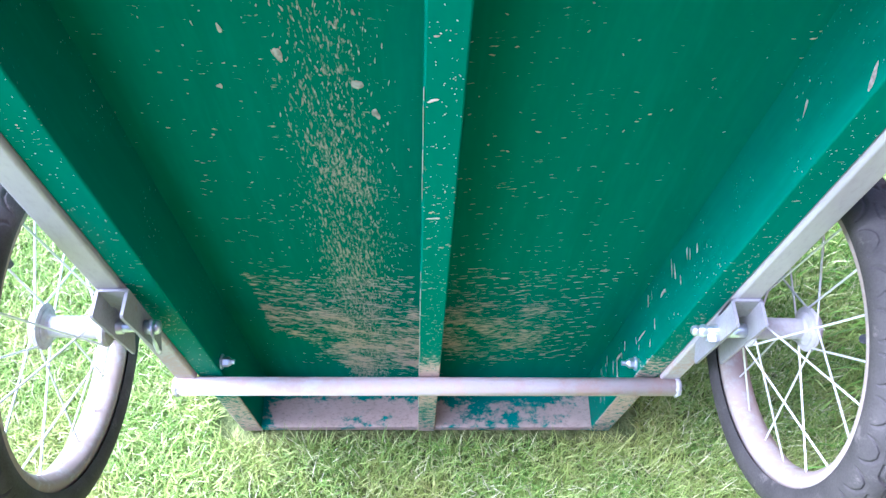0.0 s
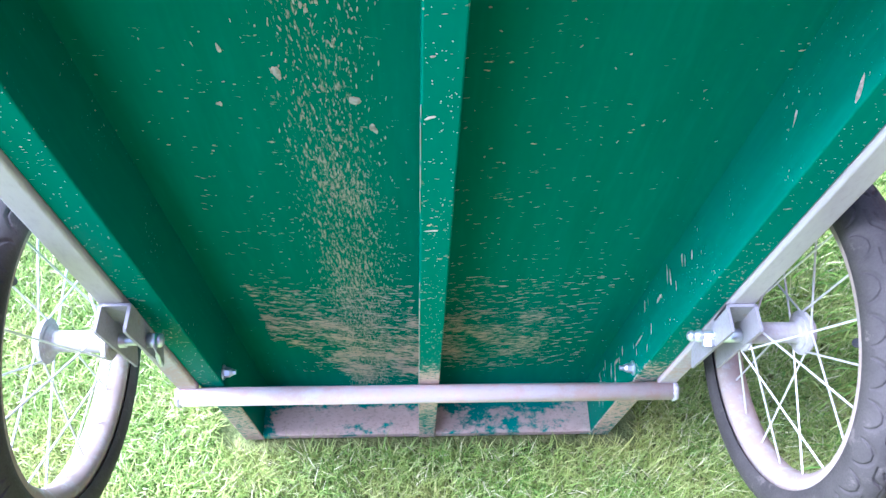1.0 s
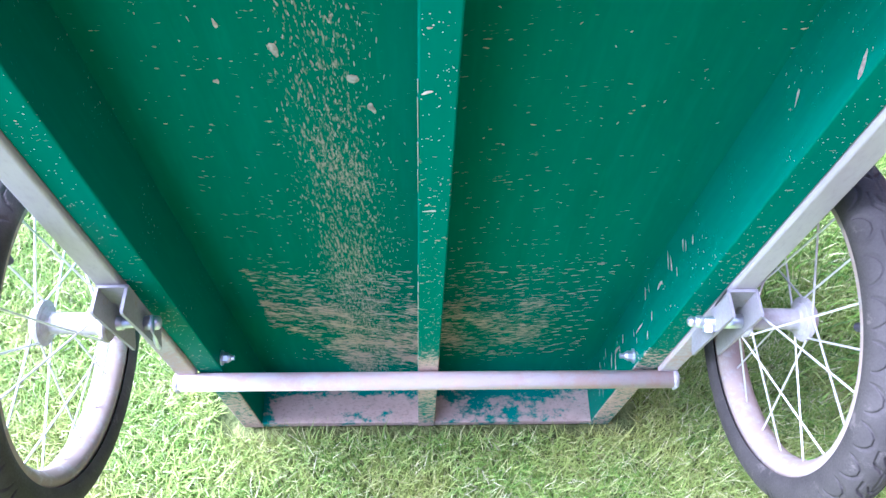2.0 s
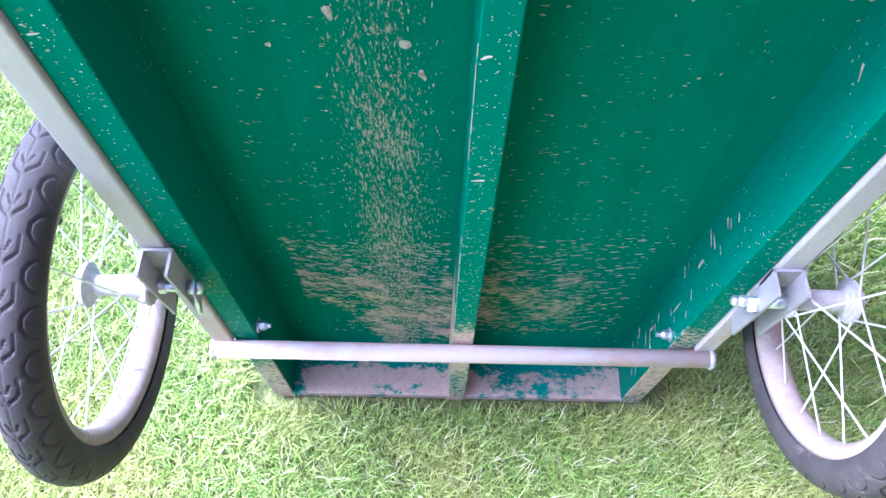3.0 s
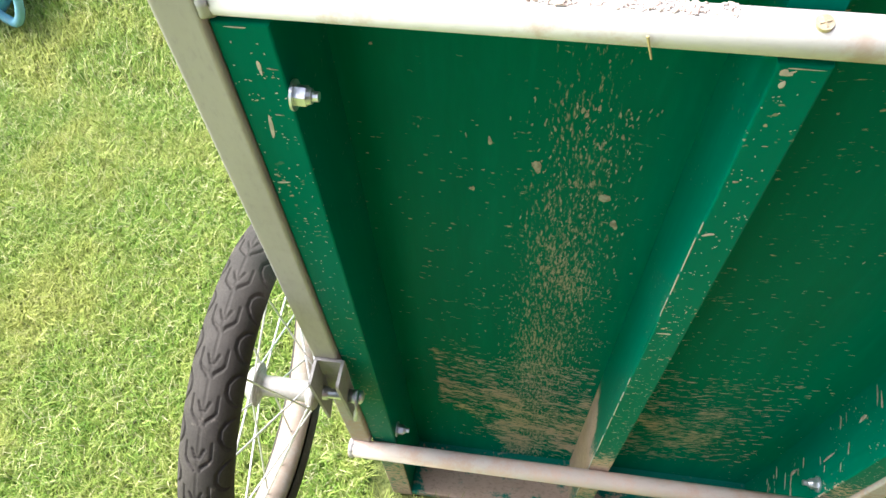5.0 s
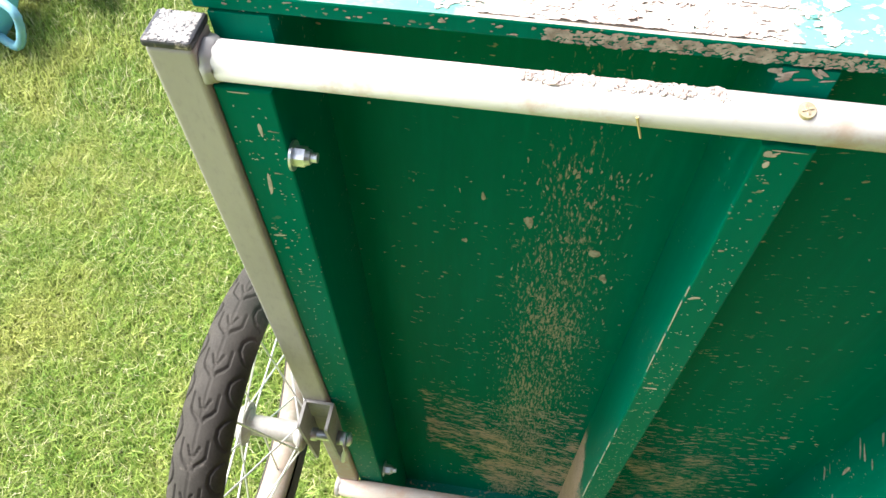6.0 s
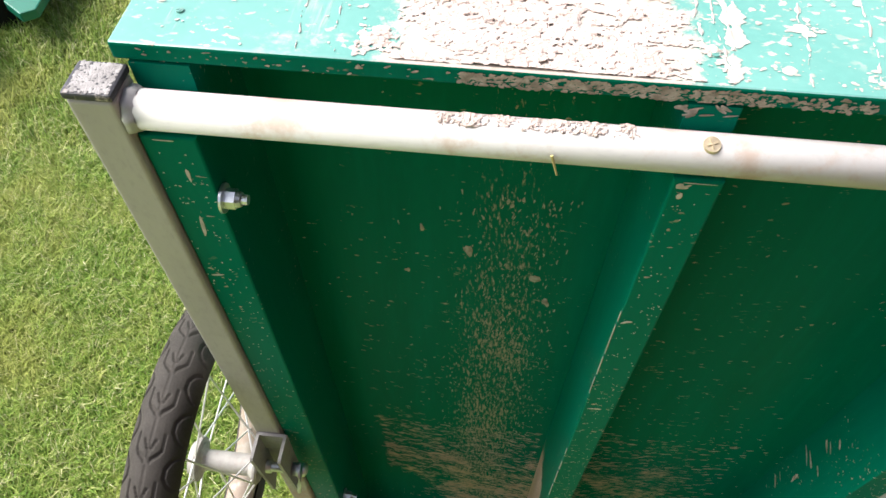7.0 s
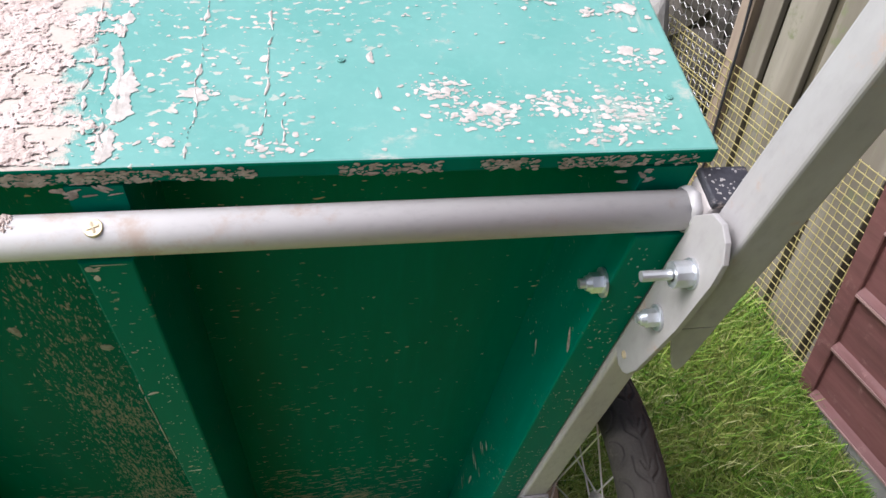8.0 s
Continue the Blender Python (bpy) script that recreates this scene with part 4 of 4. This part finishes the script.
cap_spots = []
for x0, n, big in ((-0.308, 620, 0.0030), (0.326, 45, 0.0022)):
    for i in range(n):
        ln = rng.uniform(0.0007, big)
        cap_spots.append((x0 + rng.uniform(-0.0108, 0.0108), 0.5175 + rng.uniform(-0.0115, 0.0112), ln, ln * rng.uniform(0.5, 0.9), rng.uniform(0, 3)))
splashes("dried_mud", trailer, cap_spots, M["dust"], "pale mud dried on the end caps", lambda u, v, h: (u, v, 0.8837 + h))

edge_spots = []
for x0, x1, n in ((-0.29, -0.12, 40), (-0.12, -0.01, 600), (-0.02, 0.03, 240), (0.03, 0.085, 130), (0.125, 0.175, 150), (0.195, 0.225, 110), (0.235, 0.275, 150), (0.27, 0.31, 70)):
    for i in range(n):
        ln = 0.0009 + 0.004 * rng.random() ** 2
        edge_spots.append((rng.uniform(x0, x1), rng.uniform(TOP - 0.0100, TOP - 0.0022), ln, ln * rng.uniform(0.25, 0.6), rng.gauss(0.15, 0.25)))
splashes("dried_mud", trailer, edge_spots, M["splash"], "mud along the board's edge", lambda u, v, h: (u, 0.530 - 0.0006 - h * 0.5, v))
edge_spots = [(rng.uniform(-0.010, 0.018), rng.uniform(0.877, 0.884), rng.uniform(0.003, 0.008), rng.uniform(0.001, 0.003), rng.gauss(0, 0.3)) for i in range(14)]
edge_spots += [(rng.uniform(0.268, 0.29), rng.uniform(0.874, 0.884), rng.uniform(0.003, 0.008), rng.uniform(0.001, 0.003), rng.gauss(0, 0.3)) for i in range(9)]
splashes("dried_mud", trailer, edge_spots, M["splash"], "mud on the battens' heads", lambda u, v, h: (u, FRONT + 0.0196 - h * 0.5, v))


def lumpy_sheet(nu, nv, height, place, material, label):
    """A torn, lumpy sheet of mud: height(u, v) above zero is kept and set by place(u, v, h)."""
    verts, index, faces = [], {}, []
    for i in range(nu + 1):
        for j in range(nv + 1):
            h = height(i / nu, j / nv)
            if h > 0:
                index[i, j] = len(verts)
                verts.append(place(i / nu, j / nv, h))
    for i in range(nu):
        for j in range(nv):
            q = [(i, j), (i + 1, j), (i + 1, j + 1), (i, j + 1)]
            if all(k in index for k in q):
                faces.append([index[k] for k in q])
    me = bpy.data.meshes.new("dried_mud")
    me.from_pydata(verts, [], faces)
    me.materials.append(material)
    ob = new("dried_mud", me)
    ob.matrix_basis = SLOPE
    return tagged(ob, label, "mud", kind="stuff")


def cake(u, v):
    """Cracked plates of mud, each a little tilted, on the caked part of the top board."""
    x, y = -0.175 + 0.19 * u, 0.5325 + 0.27 * v
    w = Vector((x, y, 0.0)) + 0.003 * Vector(noise.noise_vector(Vector((x * 120, y * 120, 5))))
    w = Vector((w.x * 190, w.y * 300, 0.5))
    near, at = noise.voronoi(w)[:2]
    tilt = noise.noise_vector(at[0] * 3.7)
    plate = 0.7 + 0.9 * noise.noise(at[0] * 2.3) + 0.55 * tilt.dot(w - at[0]) - 1.2 * max(0.0, 0.16 - (near[1] - near[0]))
    patch = 1.3 - abs(x + 0.082) / 0.062 + 1.3 * noise.fractal(Vector((x * 45, y * 60, 2)), 0.9, 2.1, 4)
    return min(1.0, 1.2 * patch) * plate + 0.45 * noise.noise(Vector((x * 330, y * 480, 1))) + 0.2 * noise.noise(Vector((x * 1100, y * 1300, 6))) if patch > 0.0 else -1.0


lumpy_sheet(330, 480, cake, lambda u, v, h: (-0.175 + 0.19 * u, 0.5325 + 0.27 * v, TOP + 0.0004 + 0.0013 * h), M["crust"], "crumbling plates of pinkish dried mud on the top board")


def tube_crust(u, v):
    x = -0.145 + 0.125 * u
    rim = min(u / 0.15, (1 - u) / 0.12, v / 0.25, (1 - v) / 0.35, 1.0)
    return 0.9 * rim + 0.6 * noise.noise(Vector((x * 110, v * 1.5, 3))) + 0.5 * noise.noise(Vector((x * 400, v * 8, 9))) + 0.3 * noise.noise(Vector((x * 1100, v * 20, 4))) - 0.68


def on_tube(u, v, h):
    a = radians(-38 + 85 * v)
    r = BAR_R + 0.0002 + 0.0024 * h
    return (-0.145 + 0.125 * u, BAR_Y + r * math.sin(a), BAR_HIGH + r * math.cos(a))


lumpy_sheet(300, 48, tube_crust, on_tube, M["crust"], "crumbling dried mud along the round cross tube")


straw = rod((-0.07, 0.505, 0.866), (-0.066, 0.503, 0.854), 0.0009, 6, r2=0.0005)
part("straw", straw, M["net"], trailer, "dry grass stem stuck to the tube")


# ---- fence, net and shed ----
def garden_frame(x, y, yaw):
    """A level, upright frame whose origin lies on the sloping lawn."""
    p = SLOPE @ Vector((x, y, GROUND))
    return Matrix.Translation(p) @ pose(0, 0, 0, 0, 0, yaw)


def build_fence():
    base = garden_frame(0.965, 0.80, FENCE_YAW)
    fence = tagged(new("garden_fence"), "weathered grey-brown vertical board fence with narrow gaps", "fence")
    fence.matrix_basis = base
    r = random.Random(2)
    for y0, y1 in ((0.383, 0.428), (0.283, 0.366), (0.165, 0.254), (0.048, 0.145), (-0.07, 0.03), (-0.19, -0.088), (-0.31, -0.21), (-0.43, -0.33), (-0.55, -0.45)):
        bm = rough_board(r.uniform(0, 0.004), 0.018, y0, y1, -0.25, 1.8, 0.002, 0.0012)
        part("fence_board", bm, M["board"], fence)
    for z in (0.12, 1.1):
        part("fence_rail", box(0.045, 0.085, -0.65, 0.46, z, z + 0.07, 0.002), M["gap"], fence)
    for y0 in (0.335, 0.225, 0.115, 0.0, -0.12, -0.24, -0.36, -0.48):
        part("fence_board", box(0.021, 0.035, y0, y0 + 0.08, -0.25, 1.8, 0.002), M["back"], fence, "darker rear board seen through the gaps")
    # dark sheet in place of the shade seen through the gaps
    part("backing", box(0.087, 0.095, -0.65, 0.47, -0.25, 1.8), M["gap"], fence, "dark sheet painted as the shade behind the boards")
    # plastic net pinned along the lower boards
    net = tagged(new("garden_net"), "yellow plastic garden net standing against the fence boards", "netting")
    net.matrix_basis = base
    for long_way, count, step in ((True, 30, 0.0160), (False, 47, 0.0162)):
        if long_way:
            first = part("strand", box(-0.0165, -0.0152, -0.01, 0.75, -0.035, -0.0338), M["net"], net)
        else:
            first = part("strand", box(-0.0152, -0.0140, -0.01, -0.0088, -0.035, 0.431), M["net"], net)
        for i in range(1, count):
            ob = new("strand", first.data)
            ob.parent = net
            ob.location = (r.uniform(-0.001, 0.001), 0, i * step) if long_way else (0, i * step, 0)
            ob.rotation_euler = (r.gauss(0, 0.004), 0, 0)
    # chicken wire with a dark heap of prunings behind it, past the end of the boards
    wire = bmesh.new()
    s = 0.014
    for i in range(26):
        for j in range(24):
            cy, cz = 0.475 + i * s * 1.73 + (s * 0.87 if j % 2 else 0), 0.20 + j * s * 1.5
            for a, c in (((0, s), (s * 0.87, s * 0.5)), ((s * 0.87, s * 0.5), (s * 0.87, -s * 0.5)), ((s * 0.87, -s * 0.5), (0, -s))):
                rod((-0.004, cy + a[0], cz + a[1]), (-0.004, cy + c[0], cz + c[1]), 0.0007, 4, wire, caps=False)
    ob = mesh_object("chicken_wire", wire, M["wire"])
    ob.matrix_basis = base
    tagged(ob, "sagging hexagonal chicken wire beyond the fence boards", "wire netting")
    heap = bmesh.new()
    bmesh.ops.create_icosphere(heap, subdivisions=5, radius=1, matrix=Matrix.LocRotScale((0.34, 0.92, 0.2), None, (0.26, 0.5, 0.42)))
    for v in heap.verts:
        v.co += 0.06 * Vector(noise.noise_vector(v.co * 14)) + 0.03 * Vector(noise.noise_vector(v.co * 45))
    ob = mesh_object("compost", heap, M["gap"])
    ob.matrix_basis = base
    tagged(ob, "dark heap of old prunings behind the chicken wire", "compost")
    rock = bmesh.new()
    bmesh.ops.create_icosphere(rock, subdivisions=3, radius=1, matrix=Matrix.LocRotScale((-0.06, 0.655, 0.30), None, (0.035, 0.045, 0.21)))
    for v in rock.verts:
        v.co += 0.012 * Vector(noise.noise_vector(v.co * 18))
    ob = mesh_object("stone", rock, M["stone"])
    ob.matrix_basis = base
    tagged(ob, "pale grey upright stone beside the fence", "stone")
    bm = box(-0.012, 0.02, 0.436, 0.470, -0.2, 1.3, 0.003)
    ob = mesh_object("fence_post", bm, M["post"])
    ob.matrix_basis = base
    tagged(ob, "thin weathered wooden post in front of the fence", "post")
    pts = [(-0.021, 0.420 + 0.014 * max(0, k * 0.05 - 0.33) / 0.22 + 0.002 * math.sin(k * 1.1), k * 0.05) for k in range(-2, 24)]
    ob = mesh_object("cable", tube_path(pts, 0.0028, 8), M["black"], True)
    ob.matrix_basis = base
    tagged(ob, "thin black cable hanging down beside the wooden post", "cable")


def build_shed():
    shed = tagged(new("garden_shed"), "red-brown stained shed clad in overlapping horizontal boards", "shed")
    shed.matrix_basis = garden_frame(0.945, 0.795, SHED_YAW) @ pose(0, 0, 0, 0, -5, 0)     # it leans
    z0, pitch = 0.012, 0.125
    for i in range(17):
        z = z0 + i * pitch
        out = [(0.014, z), (-0.004, z + 0.001), (-0.006, z + 0.010), (0.004, z + 0.020), (0.006, z + pitch), (0.014, z + pitch)]
        bm = prism(out, 1, -2.2, -0.034)
        part("cladding_board", bm, M["shed"], shed)
        part("board_edge", box(-0.0075, -0.0045, -2.2, -0.034, z + 0.004, z + 0.0085), M["edge"], shed, "worn pale edge of a board")
    part("corner_post", box(-0.004, 0.03, -0.034, 0.0, -0.02, 2.1, 0.002), M["shed"], shed)
    part("wall", box(0.016, 0.05, -2.2, -0.002, -0.02, 2.1), M["shed"], shed)
    part("floor_bearer", box(0.0, 0.05, -2.2, -0.01, -0.6, 0.010, 0.002), M["stone"], shed, "grey weathered bearer")
    part("side_wall", box(0.05, 1.5, -0.03, -0.002, -0.4, 2.1), M["shed"], shed)
    part("side_wall", box(0.05, 1.5, -2.2, -2.172, -0.9, 2.1), M["shed"], shed)
    part("back_wall", box(1.47, 1.5, -2.172, -0.03, -0.9, 2.1), M["shed"], shed)
    part("roof", box(-0.06, 1.56, -2.26, 0.05, 2.102, 2.14, 0.004), M["gap"], shed, "flat dark roof")


build_fence()
build_shed()


# ---- things on the lawn ----
def watering_can(x, y, turn):
    """A rounded can with a D-shaped handle at its back and a long spout in front."""
    can = tagged(new("watering_can"), "pale blue plastic watering can with scuffed handle on the lawn", "watering can")
    can.matrix_basis = garden_frame(x, y, turn) @ pose(0, 0, -0.012)
    prof = [(0.0, 0.002), (0.0, 0.044), (0.006, 0.052), (0.03, 0.070), (0.06, 0.088), (0.09, 0.101), (0.12, 0.108), (0.14, 0.107), (0.158, 0.100),
            (0.172, 0.088), (0.180, 0.074), (0.182, 0.064), (0.182, 0.056), (0.175, 0.054)]
    bm = lathe(prof, 48)
    bmesh.ops.transform(bm, verts=bm.verts, matrix=Matrix.Rotation(radians(-90), 4, "Y"))
    part("body", bm, M["blue"], can, "", True)
    pts = [(0.100, 0, 0.1225), (0.125, 0, 0.1230), (0.155, 0, 0.1225), (0.174, 0, 0.1165), (0.183, 0, 0.103), (0.183, 0, 0.085), (0.176, 0, 0.063),
           (0.164, 0, 0.042), (0.150, 0, 0.027), (0.134, 0, 0.019), (0.115, 0, 0.0175), (0.090, 0, 0.022), (0.055, 0, 0.030)]
    part("handle", tube_path(pts, 0.0105, 12), M["grip"], can, "scuffed blue-grey handle", True)
    part("spout", tube_path([(-0.09, 0, 0.06), (-0.15, 0, 0.09), (-0.24, 0, 0.16), (-0.28, 0, 0.19)], 0.014, 14), M["blue"], can, "", True)


def green_crate():
    """A green board, near corner cut off, beside a black block standing in for shade."""
    ob = tagged(new("green_board"), "green painted board on the lawn with a black block as the shade beneath", "crate")
    ob.matrix_basis = SLOPE
    plan = [(-1.29, 1.69), (-1.321, 1.653), (-1.366, 1.634), (-1.40, 1.622), (-1.50, 1.68), (-1.62, 1.78), (-1.58, 2.0), (-1.29, 1.95)]
    # added black block: the dark under the board given as a solid
    part("body", prism(plan, 2, GROUND - 0.02, 0.075), M["dark"], ob)
    plan = [(-1.195, 1.607), (-1.225, 1.585), (-1.284, 1.627), (-1.284, 1.93), (-1.22, 1.95)]
    bm = prism(plan, 2, 0.045, 0.070)
    bmesh.ops.bevel(bm, geom=bm.edges[:], offset=0.003, segments=2, affect="EDGES", profile=0.5)
    part("board", bm, M["teal"], ob, "green painted board")


watering_can(-1.44, 1.485, -24.6)
green_crate()
